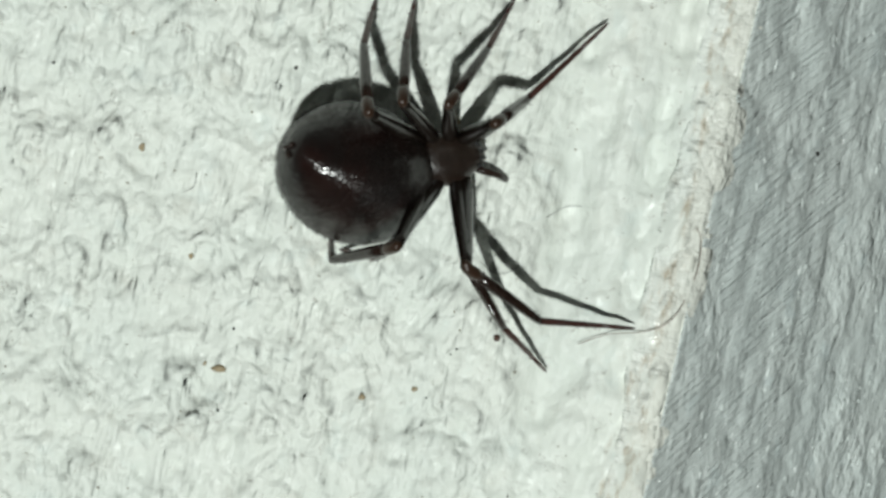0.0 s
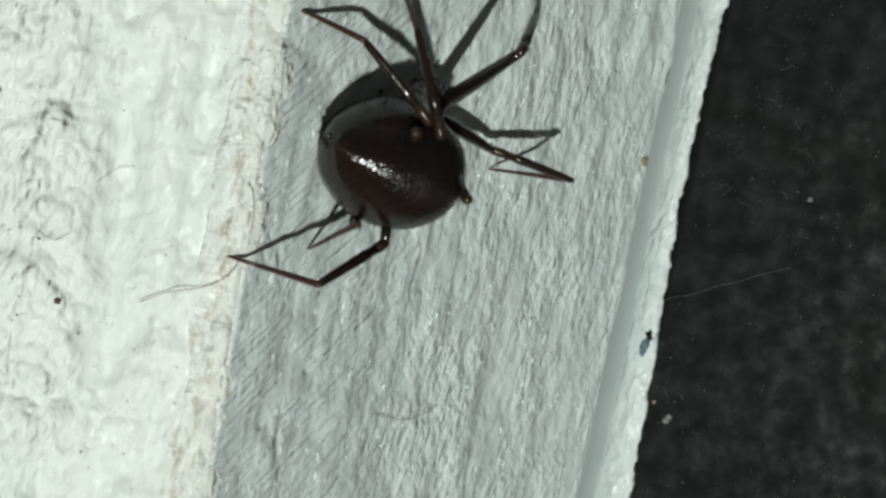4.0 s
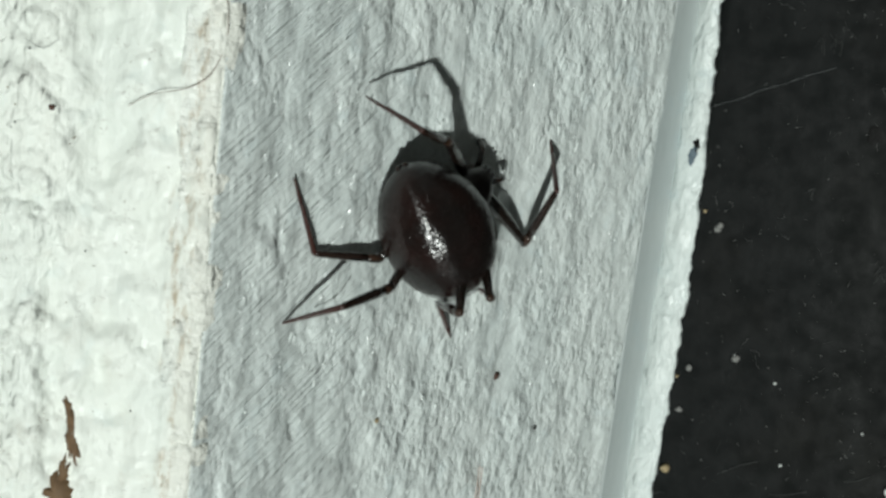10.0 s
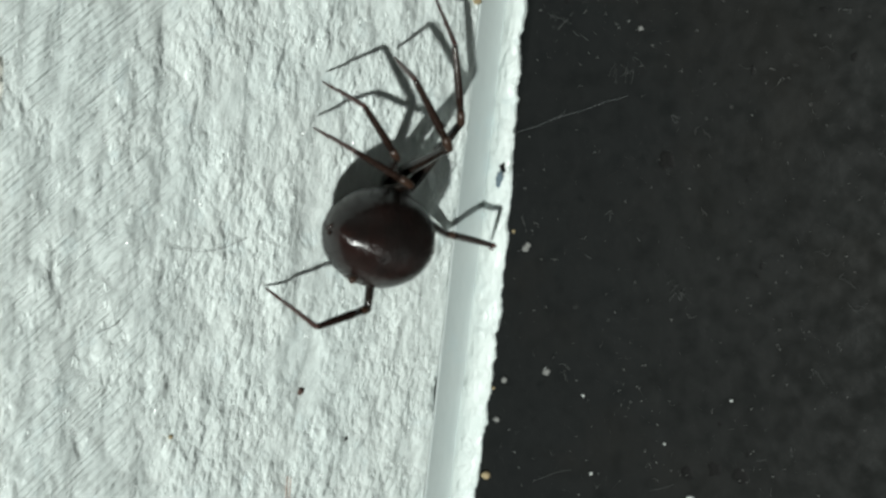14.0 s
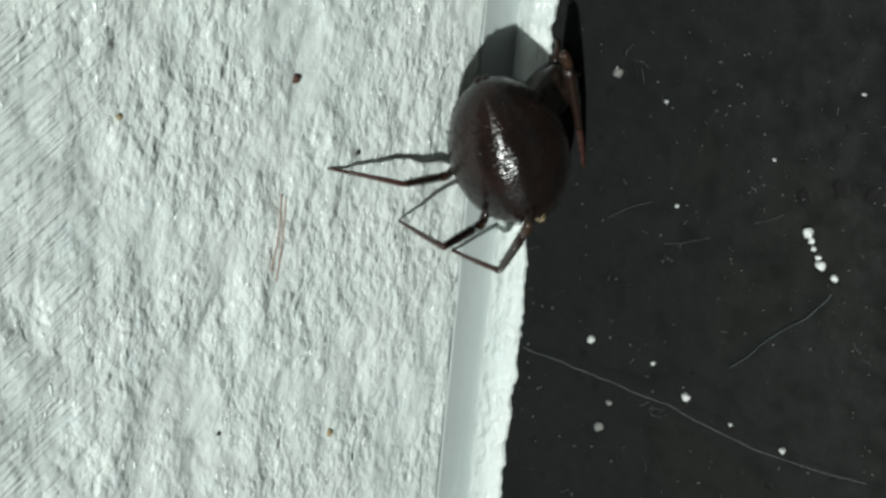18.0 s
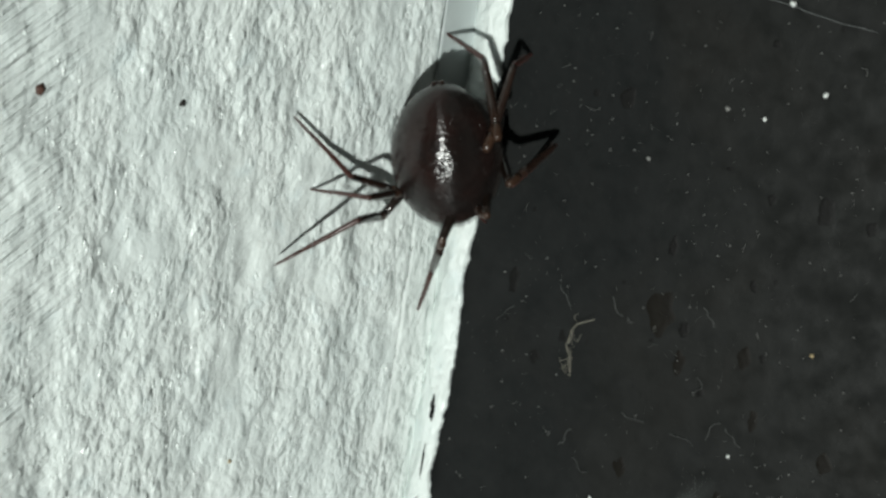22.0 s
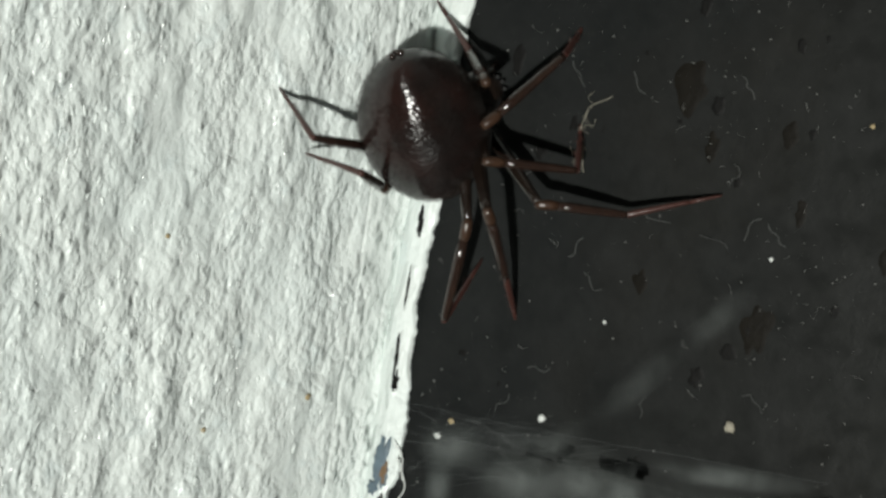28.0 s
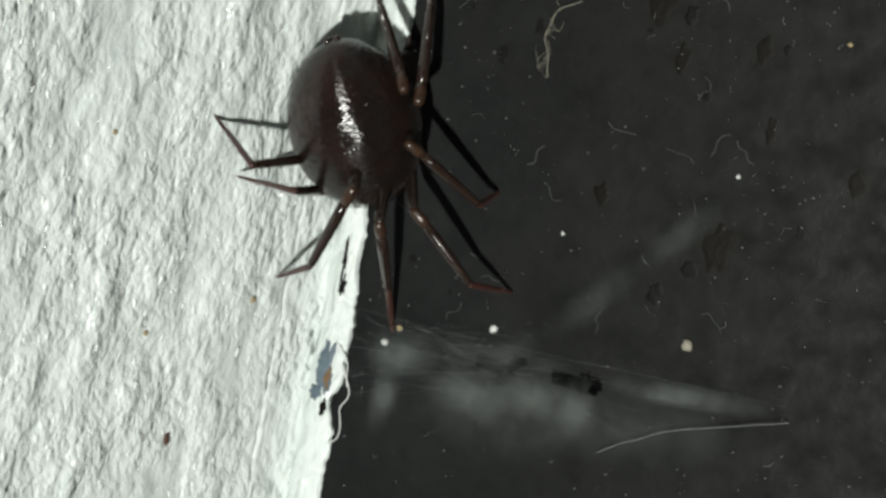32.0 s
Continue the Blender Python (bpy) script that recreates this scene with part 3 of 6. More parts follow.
def build_leg(code):
    side, kind = (-1 if code[0] == "L" else 1), code[1]
    fem, tib, met = LENGTHS[kind]
    rng = random.Random(sum(map(ord, code)))
    thick = 1.04 if kind in "14" else 0.96
    bm = tube(bmesh.new(), [(-0.25, 0.20 * thick, 0), (0.0, 0.27 * thick, 0), (fem * 0.25, 0.35 * thick, 0.03), (fem * 0.6, 0.31 * thick, 0.04), (fem * 0.9, 0.23 * thick, 0.0), (fem, 0.21 * thick, 0)])
    bristles(bm, rng, fem, 0.3 * thick, 70, 0.26)
    femur = part("femur", bm, SKIN_FEMUR, spider)
    part("trochanter", egg(bmesh.new(), (0, -0.05, 0), (0.26, 0.30, 0.25), 8, 12), SKIN_KNEE, femur, "pale brown hip joint")
    bm = tube(bmesh.new(), [(0.75, 0.20 * thick, 0.05), (tib * 0.35, 0.235 * thick, 0.05), (tib * 0.75, 0.20 * thick, 0.02), (tib * 0.95, 0.17 * thick, 0), (tib, 0.13 * thick, 0)])
    bristles(bm, rng, tib, 0.2 * thick, 90, 0.28)
    tibia = part("tibia", bm, SKIN_TIBIA, spider)
    part("patella", tube(bmesh.new(), [(-0.2, 0.15 * thick, 0), (0.0, 0.225 * thick, 0.02), (0.45, 0.245 * thick, 0.06), (0.85, 0.19 * thick, 0.05)]), SKIN_KNEE, tibia, "reddish brown knee")
    bm = tube(bmesh.new(), [(-0.1, 0.10 * thick, 0), (0.05, 0.145 * thick, 0), (met * 0.3, 0.125 * thick, 0.02), (met * 0.62, 0.10 * thick, 0.02), (met * 0.66, 0.085 * thick, 0.0)])
    bristles(bm, rng, met * 0.65, 0.12 * thick, 70, 0.24)
    foot = part("metatarsus", bm, SKIN_FOOT, spider, "thin reddish lower leg")
    bm = tube(bmesh.new(), [(met * 0.65, 0.09 * thick, 0), (met * 0.8, 0.085 * thick, 0), (met * 0.96, 0.055 * thick, 0), (met, 0.02, 0)])
    bristles(bm, rng, met * 0.98, 0.07, 50, 0.18)
    part("tarsus", bm, SKIN_FOOT, foot)
    a = radians(HEADING[kind])
    return femur, tibia, foot, Vector((side * 0.75, BASES[kind], -0.35)), (fem, tib, met), Vector((side * math.sin(a), math.cos(a), 0.0))


legs = {code: build_leg(code) for code in ("L1", "L2", "L3", "L4", "R1", "R2", "R3", "R4")}


def spot(x, y, z, qw, qx, qy, qz):
    """A pose from millimetres and a turn."""
    from_turn = Matrix.Rotation(0, 4, "X")
    q = from_turn.to_quaternion()
    q.w, q.x, q.y, q.z = qw, qx, qy, qz
    return Matrix.Translation((x * MM, y * MM, z * MM)) @ q.normalized().to_matrix().to_4x4()


def stride(leg, rows):
    """Keys a leg's three joints from the directions of its pieces in the body's space, gliding between the rows."""
    femur, tibia, foot, base, lengths, rest = leg
    first = Matrix.Identity(4)
    turn0 = Vector((0, 1, 0)).rotation_difference(rest)
    keys = []
    for n, row in enumerate(rows):
        now = [Vector(row[1 + 3 * k:4 + 3 * k]).normalized() for k in range(3)]
        if n:
            gap_t = row[0] - rows[n - 1][0]
            cuts = max(1, round(gap_t / 0.25))
            for c in range(1, cuts):
                k = c / cuts
                ease = k * k * (3 - 2 * k)
                keys.append((rows[n - 1][0] + gap_t * k, [a.slerp(b, ease) for a, b in zip(last, now)]))
        keys.append((row[0], now))
        last = now
    made = ([], [], [])
    for t, ways in keys:
        joint = base.copy()
        for k, way in enumerate(ways):
            q = rest.rotation_difference(way) @ turn0
            made[k].append((t, Matrix.Translation(joint * MM) @ q.to_matrix().to_4x4()))
            joint += way * lengths[k]
    for ob, some in zip((femur, tibia, foot), made):
        walk(ob, some)


# ---- small things that lie on the woodwork ----
def on(where, x, z, lift=0.0):
    """A place on the board, the bevel or the panel, lifted off it, and the way off it."""
    if where == "board":
        x, y, z = board_at(x, z)
        n = Vector((0, -1, 0))
    elif where == "bevel":
        x, y, z = bevel_at(x, z)
        n = Vector((0.72, -0.69, 0))
    else:
        y, n = panel_y(x), Vector((-0.316, -0.949, 0))
    return Vector((x, y, z)) + n * lift, n


def grain(name, where, x, z, r, mat, label, category, group="", flat=0.6, seed=0, long=1.0):
    """A rough crumb, flake or bead of dust, resting on the surface."""
    rng = random.Random(seed + int(abs(x * 37 + z * 91)))
    bm = bmesh.new()
    bmesh.ops.create_icosphere(bm, subdivisions=2, radius=1)
    off = Vector((rng.uniform(0, 50), rng.uniform(0, 50), rng.uniform(0, 50)))
    for v in bm.verts:
        v.co *= 1 + 0.55 * noise.noise(v.co * 1.1 + off) + 0.30 * noise.noise(v.co * 2.8 + off)
        v.co = Vector((v.co.x * r, v.co.y * r * flat, v.co.z * r * long))
    at, n = on(where, x, z, r * flat * 0.55)
    bmesh.ops.scale(bm, vec=(MM, MM, MM), verts=bm.verts)
    me = bpy.data.meshes.new(name)
    bm.to_mesh(me)
    bm.free()
    me.polygons.foreach_set("use_smooth", [True] * len(me.polygons))
    me.materials.append(mat)
    ob = new(name, me)
    turn = Vector((0, -1, 0)).rotation_difference(n).to_matrix().to_4x4()
    ob.matrix_world = Matrix.Translation(at * MM) @ turn @ pose(0, 0, 0, 0, rng.uniform(-40, 40), 0)
    return tagged(ob, label, category, group)


def strand(bm, points, radius, sides=5, wave=0.0, seed=0, cuts=6):
    """A round thread through points, in millimetres, drawn as a smooth curve."""
    pts = [Vector(p) for p in points]
    full = [pts[0] * 2 - pts[1]] + pts + [pts[-1] * 2 - pts[-2]]
    line = []
    for a, b, c, d in zip(full, full[1:], full[2:], full[3:]):
        for i in range(cuts):
            t = i / cuts
            line.append(0.5 * (2 * b + (c - a) * t + (2 * a - 5 * b + 4 * c - d) * t * t + (3 * b - a - 3 * c + d) * t ** 3))
    line.append(pts[-1])
    if wave:
        line = [p + wave * noise.noise_vector(p * 0.9 + Vector((seed, 0, 0))) for p in line]
    rings = []
    for i, p in enumerate(line):
        way = (line[min(i + 1, len(line) - 1)] - line[max(i - 1, 0)]).normalized()
        u = way.cross(Vector((0.3, 0.9, 0.2))).normalized()
        w = way.cross(u)
        rings.append([bm.verts.new(p + radius * (math.cos(2 * math.pi * k / sides) * u + math.sin(2 * math.pi * k / sides) * w)) for k in range(sides)])
    for a, b in zip(rings, rings[1:]):
        for k in range(sides):
            bm.faces.new((a[k], b[k], b[(k + 1) % sides], a[(k + 1) % sides]))
    return bm


def thread(name, where, flat_points, radius, mat, label, category, lift=0.06, wave=0.0, arch=0.0):
    pts = []
    for i, (x, z) in enumerate(flat_points):
        k = i / max(1, len(flat_points) - 1)
        pts.append(on(where, x, z, lift + arch * math.sin(math.pi * k))[0])
    ob = part(name, strand(bmesh.new(), pts, radius, wave=wave, seed=len(name)), mat, None)
    return tagged(ob, label, category)


# on the board
thread("hair", "board", [(-4.14, -12.07), (-3.03, -11.34), (-1.51, -10.90), (-0.53, -10.11), (-0.05, -8.72), (0.0, -7.68), (-0.16, -6.64), (-0.44, -6.20)], 0.017, HAIR_BROWN, "thin curved brown hair caught on the paint", "hair", 0.2)
for pts in ([(-17.71, -11.21), (-17.91, -11.99), (-17.99, -12.98)], [(-21.19, -8.48), (-21.18, -9.08), (-21.59, -9.42)], [(-8.9, -9.6), (-8.0, -9.9), (-7.3, -9.4)], [(-6.6, -7.2), (-5.9, -6.6), (-5.2, -6.4)]):
    thread("hair", "board", pts, 0.009, GRAIN_DARK, "tiny dark hair stuck to white paint", "hair", 0.12)
grain("paint_flake", "board", -7.51, -12.56, 0.16, FLAKE_BROWN, "dark red-brown flake stuck on white paint", "flake", long=0.8)
for x, z, r in ((-18.30, -18.11, 0.12), (-9.06, -13.35, 0.09), (-18.33, -14.52, 0.12), (-27.97, -5.31, 0.16), (-18.08, -3.35, 0.15), (-9.25, -13.63, 0.08), (-9.86, -15.66, 0.10), (-8.64, -10.01, 0.13), (-16.77, -5.83, 0.14), (-5.6, -19.0, 0.08), (-3.0, -26.5, 0.09), (-12.9, -10.2, 0.08)):
    grain("dirt_speck", "board", x, z, r * 0.5, GRAIN_DARK, "small black speck of dirt on white paint", "dirt", "dirt specks on the board")
for x, z, r, long in ((-18.6, -16.37, 0.42, 0.5), (-17.41, -7.31, 0.30, 0.9), (-12.5, -16.2, 0.22, 0.8), (-19.3, -16.30, 0.22, 0.6), (-10.4, -15.4, 0.18, 1.0), (-11.15, -4.08, 0.30, 0.8), (-20.8, -12.0, 0.2, 1.0), (-23.7, -7.96, 0.22, 0.9)):
    grain("dirt_crumb", "board", x, z, r * 0.7, plain("tan_dirt", (0.36, 0.29, 0.19), 0.8, 0.3, 4, 0.5), "tan crumb of dirt bedded in white paint", "dirt", "tan crumbs on the board", 0.25, long=long)


def bare_patch(where, x, z, w, h, mat, parent, name, seed, lean=0.0, lift=0.045):
    """A ragged chip in the paint that shows what lies under it."""
    rng = random.Random(seed)
    bm = bmesh.new()
    n = 60
    rim = []
    for i in range(n):
        a = 2 * math.pi * i / n
        k = 1 + 0.75 * noise.noise(Vector((1.6 * math.cos(a) + seed, 1.6 * math.sin(a), 0))) + 0.5 * noise.noise(Vector((5 * math.cos(a) + seed, 5 * math.sin(a), 3)))
        rim.append((x + (w * math.cos(a) + lean * h * math.sin(a)) * k, z + h * math.sin(a) * k))
    top = [bm.verts.new(on(where, px, pz, lift)[0]) for px, pz in rim]
    low = [bm.verts.new(on(where, x + (px - x) * 1.06, z + (pz - z) * 1.06, -0.12)[0]) for px, pz in rim]
    mid = bm.verts.new(on(where, x, z, lift * 0.7)[0])
    for i in range(n):
        bm.faces.new((top[i], top[(i + 1) % n], mid))
        bm.faces.new((low[i], low[(i + 1) % n], top[(i + 1) % n], top[i]))
    return part(name, bm, mat, parent)


for x, z, w, h, lean in ((-6.15, -31.0, 0.50, 0.75, 0.0), (-5.65, -31.7, 0.42, 0.55, -0.35), (-5.95, -30.0, 0.26, 0.7, 0.2), (-5.6, -28.2, 0.24, 1.1, -0.15), (-5.9, -26.8, 0.16, 0.7, -0.25)):
    bare_patch("board", x, z, w, h, BARE_WOOD, wall_board, "bare_wood_chip", int(-z * 10), lean, 0.15)

# on the bevel
for x, z, r, mat, label in ((4.93, -2.0, 0.12, GRAIN_DARK, "small dark speck on white paint"), (14.79, -28.13, 0.22, FLAKE_BROWN, "red-brown crumb on white paint"), (17.14, -46.11, 0.2, GRAIN_TAN, "yellow crumb on white paint"), (12.52, -44.61, 0.13, GRAIN_DARK, "small dark speck on white paint"), (11.57, -53.3, 0.17, GRAIN_DARK, "small dark speck on white paint"), (17.45, -31.96, 0.13, GRAIN_DARK, "small dark speck on white paint"), (21.2, -79.0, 0.15, GRAIN_TAN, "yellow crumb on white paint"), (17.5, -80.4, 0.13, GRAIN_TAN, "yellow crumb on white paint"), (18.9, -85.3, 0.17, FLAKE_BROWN, "dark brown sliver on white paint"), (15.2, -71.8, 0.12, GRAIN_TAN, "tan crumb on white paint"), (22.4, -5.2, 0.33, GRAIN_TAN, "tan lump of old paint near the edge"), (6.4, -52.6, 0.25, FLAKE_BROWN, "orange-brown crumb on white paint"), (18.0, 4.2, 0.13, GRAIN_DARK, "small dark speck on white paint"), (8.3, -28.9, 0.15, GRAIN_TAN, "tan crumb on white paint")):
    grain("crumb", "bevel", x, z, r, mat, label, "crumb", "crumbs on the bevel", 0.5, long=1.6 if "sliver" in label else 1.0)
for pts in ([(14.48, -33.46), (14.36, -35.45), (14.18, -37.04)], [(14.67, -33.63), (14.56, -35.77), (14.43, -37.66)]):
    thread("fibre", "bevel", pts, 0.022, plain("red_fibre", (0.30, 0.12, 0.06), 0.6), "fine reddish brush bristle set in the paint", "fibre", 0.1)
for pts in ([(7.6, -17.8), (9.6, -18.4), (11.4, -18.0)], [(6.2, -20.6), (5.6, -21.6), (4.8, -22.0)]):
    thread("fibre", "bevel", pts, 0.015, GRAIN_DARK, "fine dark fibre lying on the paint", "fibre", 0.1)
# small raised drops of gloss paint that catch the light
ball = bmesh.new()
bmesh.ops.create_icosphere(ball, subdivisions=1, radius=1)
ball_verts, ball_faces = [v.co.copy() for v in ball.verts], [[v.index for v in f.verts] for f in ball.faces]
ball.free()
rng = random.Random(21)
verts, faces = [], []
for _ in range(5200):
    x, z = rng.uniform(0.8, 22.4), rng.uniform(-94, 14)
    if noise.noise(Vector((x * 0.45, 4.4, z * 0.12))) < rng.uniform(-0.45, 0.45):
        continue
    r = 0.04 + 0.11 * rng.random() ** 2
    at, n = on("bevel", x, z, -0.35 * r)
    turn = Matrix.Translation(at) @ Vector((0, -1, 0)).rotation_difference(n).to_matrix().to_4x4() @ Matrix.Rotation(rng.uniform(-0.4, 0.4), 4, "Y") @ Matrix.Diagonal((r * 0.8, r * 0.8, r * rng.uniform(1.0, 3.0), 1))
    faces += [[k + len(verts) for k in f] for f in ball_faces]
    verts += [turn @ v for v in ball_verts]
tagged(mesh_ob("paint_drops", verts, faces, GLOSS_DROP, trim_bevel), kind="stuff")

# on the lip: chips down to the undercoat, crumbs on the ragged edge
def chip(x, z, w, h, mat, label, seed, proud=0.05):
    """A ragged spot on the lip where the white paint has come off."""
    bm = bmesh.new()
    n = 56

    def rim(k):
        out = []
        for i in range(n):
            a = 2 * math.pi * i / n
            q = k * (1 + 0.7 * noise.noise(Vector((1.8 * math.cos(a) + seed, 1.8 * math.sin(a), 0))) + 0.4 * noise.noise(Vector((6 * math.cos(a) + seed, 6 * math.sin(a), 3))))
            px, pz = x + w * q * math.cos(a), z + h * q * math.sin(a)
            # the lip's own front at that place
            near = [lip_at(u / 20, pz) for u in range(21)]
            front = min([KB * px] + [p[1] for p in near if abs(p[0] - px) < 0.12])
            out.append((px, front, pz))
        return out
    top = [bm.verts.new((px, py - proud, pz)) for px, py, pz in rim(1.0)]
    mid = [bm.verts.new((px, py - proud * 0.8, pz)) for px, py, pz in rim(0.5)]
    low = [bm.verts.new((px, py + 0.3, pz)) for px, py, pz in rim(1.03)]
    for i in range(n):
        k = (i + 1) % n
        bm.faces.new((top[i], top[k], mid[k], mid[i]))
        bm.faces.new((low[i], low[k], top[k], top[i]))
    bm.faces.new(mid)
    part("undercoat_chip", bm, mat, trim_lip, label)


chip(25.0, -16.2, 0.26, 0.6, CHIP_BLUE, "slate blue undercoat showing", 3, 0.12)
chip(25.15, -15.5, 0.16, 0.35, PIT, "dark gap in the paint", 8, 0.14)
for x, z, w, h in ((25.02, -70.4, 0.13, 0.65), (24.9, -73.6, 0.05, 0.9), (24.88, -76.9, 0.09, 0.9), (25.02, -78.1, 0.15, 0.5), (25.2, -83.9, 0.14, 0.4)):
    chip(x, z, w, h, PIT, "dark split under the lifted paint", int(-z * 3), 0.10)
chip(24.95, -82.0, 0.34, 1.15, CHIP_BLUE, "blue-grey undercoat showing", 41, 0.10)
chip(25.15, -82.5, 0.14, 0.45, BARE_WOOD, "bare orange-brown wood", 52, 0.14)
chip(24.75, -83.3, 0.26, 0.3, CHIP_BLUE, "blue-grey undercoat showing", 47, 0.10)
for x, z, r in ((26.45, -35.9, 0.28), (26.25, -29.9, 0.10), (26.3, -19.4, 0.12)):
    grain("crumb", "panel", x, z, r, GRAIN_TAN, "pale yellow crumb at the edge of the white paint", "crumb", "crumbs at the edge", 0.9)

# on the panel
for x, z, r in ((29.34, -27.82, 0.09), (31.83, -29.01, 0.10), (32.96, -34.06, 0.10), (29.70, -41.81, 0.20), (34.67, -43.77, 0.22), (32.85, -42.38, 0.11), (40.55, -27.13, 0.09), (37.08, -30.92, 0.08), (39.54, -45.41, 0.16), (36.95, -44.70, 0.10), (32.09, -78.15, 0.18), (27.43, -80.16, 0.16), (40.59, -68.95, 0.09), (34.1, -73.19, 0.09), (41.83, -49.52, 0.14), (47.82, -50.28, 0.18), (48.17, -56.22, 0.15), (48.77, -58.04, 0.14), (39.25, -51.25, 0.11)):
    grain("dust_grain", "panel", x, z, r, DUST_WHITE, "white grain of dust on the black paint", "dust", "white dust grains on the panel", 0.8)
for x, z, r in ((30.96, -45.0, 0.16), (30.61, -46.45, 0.26), (37.41, -51.10, 0.12), (34.06, -54.40, 0.10), (29.38, -28.02, 0.22), (27.27, -20.11, 0.20), (32.21, -5.64, 0.15), (26.68, -31.97, 0.20), (29.44, -27.98, 0.20), (26.85, -29.2, 0.18), (27.15, -20.34, 0.20)):
    grain("dust_grain", "panel", x, z, r, DUST_GREY, "grey crumb of dust on the black paint", "dust", "grey dust crumbs on the panel", 0.7)
for x, z, r in ((48.77, -66.57, 0.2), (27.98, -79.33, 0.14), (43.6, -62.6, 0.1)):
    grain("dust_grain", "panel", x, z, r, GRAIN_TAN, "tan crumb of dirt on the black paint", "dirt", "tan crumbs on the panel", 0.7)
for x, z, r in ((39.14, -34.13, 0.26), (39.30, -34.5, 0.16), (39.45, -34.86, 0.13), (39.70, -35.25, 0.14), (39.90, -35.6, 0.24), (40.60, -36.10, 0.20)):
    grain("dropping", "panel", x, z, r, plain("chalk_white", (0.75, 0.77, 0.76), 0.7, 0.4, 5, 0.15), "chalk white blob in a short trail", "dropping", "trail of white blobs", 0.8)


def blister(x, z, w, h, seed, mat=None, tail=0.0):
    """A worn, slightly sunken spot with a soft rim in the black paint."""
    rng = random.Random(seed)
    bm = bmesh.new()
    n = 32
    turn = [1 + 0.5 * noise.noise(Vector((1.3 * math.cos(2 * math.pi * i / n) + seed * 3.1, 1.3 * math.sin(2 * math.pi * i / n), 0))) for i in range(n)]
    rings = []
    for k, lift in ((1.0, -0.004), (0.88, 0.008), (0.5, 0.009)):
        rings.append([bm.verts.new(on("panel", x + w * k * turn[i] * math.cos(2 * math.pi * i / n), z + h * k * turn[i] * math.sin(2 * math.pi * i / n), lift)[0]) for i in range(n)])
    for a, b in zip(rings, rings[1:]):
        for i in range(n):
            bm.faces.new((a[i], a[(i + 1) % n], b[(i + 1) % n], b[i]))
    bm.faces.new(rings[-1])
    # the run of the drop narrows downwards
    for v in bm.verts:
        down = min(1.0, max(0.0, (z - v.co.z) / h))
        v.co.x += (x - v.co.x) * tail * down
        v.co.y += (panel_y(x) - v.co.y) * tail * down
    part("stain" if mat else "pit", bm, mat or PIT, wall_panel)


for n, (x, z, w, h) in enumerate(((32.6, -51.59, 0.45, 0.55), (42.94, -55.24, 0.48, 0.75), (46.14, -52.9, 0.5, 0.8), (30.98, -51.59, 0.18, 0.22), (40.32, -55.2, 0.22, 0.3), (45.17, -55.64, 0.3, 0.4), (36.06, -58.64, 0.24, 0.5), (40.24, -59.75, 0.2, 0.35), (34.69, -13.18, 0.5, 0.6), (31.2, -1.95, 0.4, 0.5), (38.71, -32.47, 0.4, 0.5), (40.26, -31.74, 0.42, 0.55), (41.78, -31.85, 0.5, 0.5), (30.0, -66.2, 0.26, 0.4), (31.3, -64.7, 0.22, 0.36), (37.3, -62.8, 0.26, 0.42), (39.55, -73.3, 0.34, 0.4), (38.4, -74.7, 0.32, 0.45), (43.5, -70.6, 0.25, 0.3), (28.3, -62.3, 0.26, 0.7))):
    blister(x, z, w, h, n)
for n, (x, z, w, h) in enumerate(((36.0, -62.3, 0.75, 1.25), (37.35, -64.7, 0.32, 0.7), (40.45, -63.6, 0.36, 0.65), (41.45, -66.8, 0.28, 0.6), (40.5, -72.1, 0.72, 1.15), (35.35, -71.1, 0.34, 0.55), (45.2, -68.1, 0.42, 0.62))):
    blister(x, z, w, h, 60 + n, STAIN, 0.45)
rng = random.Random(33)
for n in range(46):
    blister(rng.uniform(27, 50), rng.uniform(-92, 8), rng.uniform(0.06, 0.2), rng.uniform(0.08, 0.3), 100 + n)

# fluff, silk and fine dust
bm = strand(bmesh.new(), [on("panel", x, z, l)[0] for x, z, l in ((32.89, -63.22, 0.7), (32.21, -63.67, 0.5), (31.8, -64.25, 0.35), (31.68, -65.04, 0.3), (31.85, -66.03, 0.25), (32.11, -66.63, 0.2))], 0.020, wave=0.25)
rng = random.Random(8)
for _ in range(12):
    k = rng.random()
    x, z = 31.75 + 0.5 * k * rng.random(), -66.4 + 3.0 * k
    a = on("panel", x, z, 0.25)[0]
    strand(bm, [a, a + Vector((rng.uniform(-0.35, 0.35), rng.uniform(-0.25, 0.1), rng.uniform(-0.35, 0.35))), a + Vector((rng.uniform(-0.5, 0.5), rng.uniform(-0.3, 0.1), rng.uniform(-0.6, 0.6)))], 0.009, 4, 0.15, 3, 3)
tagged(part("lint", bm, FLUFF, None), "ragged scrap of beige lint on the black paint", "lint")
thread("silk_thread", "panel", [(26.35, -43.03), (30.63, -43.37), (34.87, -44.12), (39.08, -45.38), (43.57, -46.12)], 0.010, SILK, "slack dusty spider thread across the black paint", "silk", 0.2, 0.15, 1.2)
thread("silk_thread", "panel", [(25.57, -13.25), (28.33, -11.62), (32.05, -9.72)], 0.008, SILK, "taut dusty spider thread across the black paint", "silk", 0.2, 0.1, 0.8)
thread("silk_thread", "panel", [(26.1, -78.8), (31.2, -78.5), (38.5, -78.0), (44.7, -77.7)], 0.006, SILK_HAZE, "upper thread of a dusty cobweb", "silk", 0.9, 0.1, 0.6)
rng = random.Random(17)
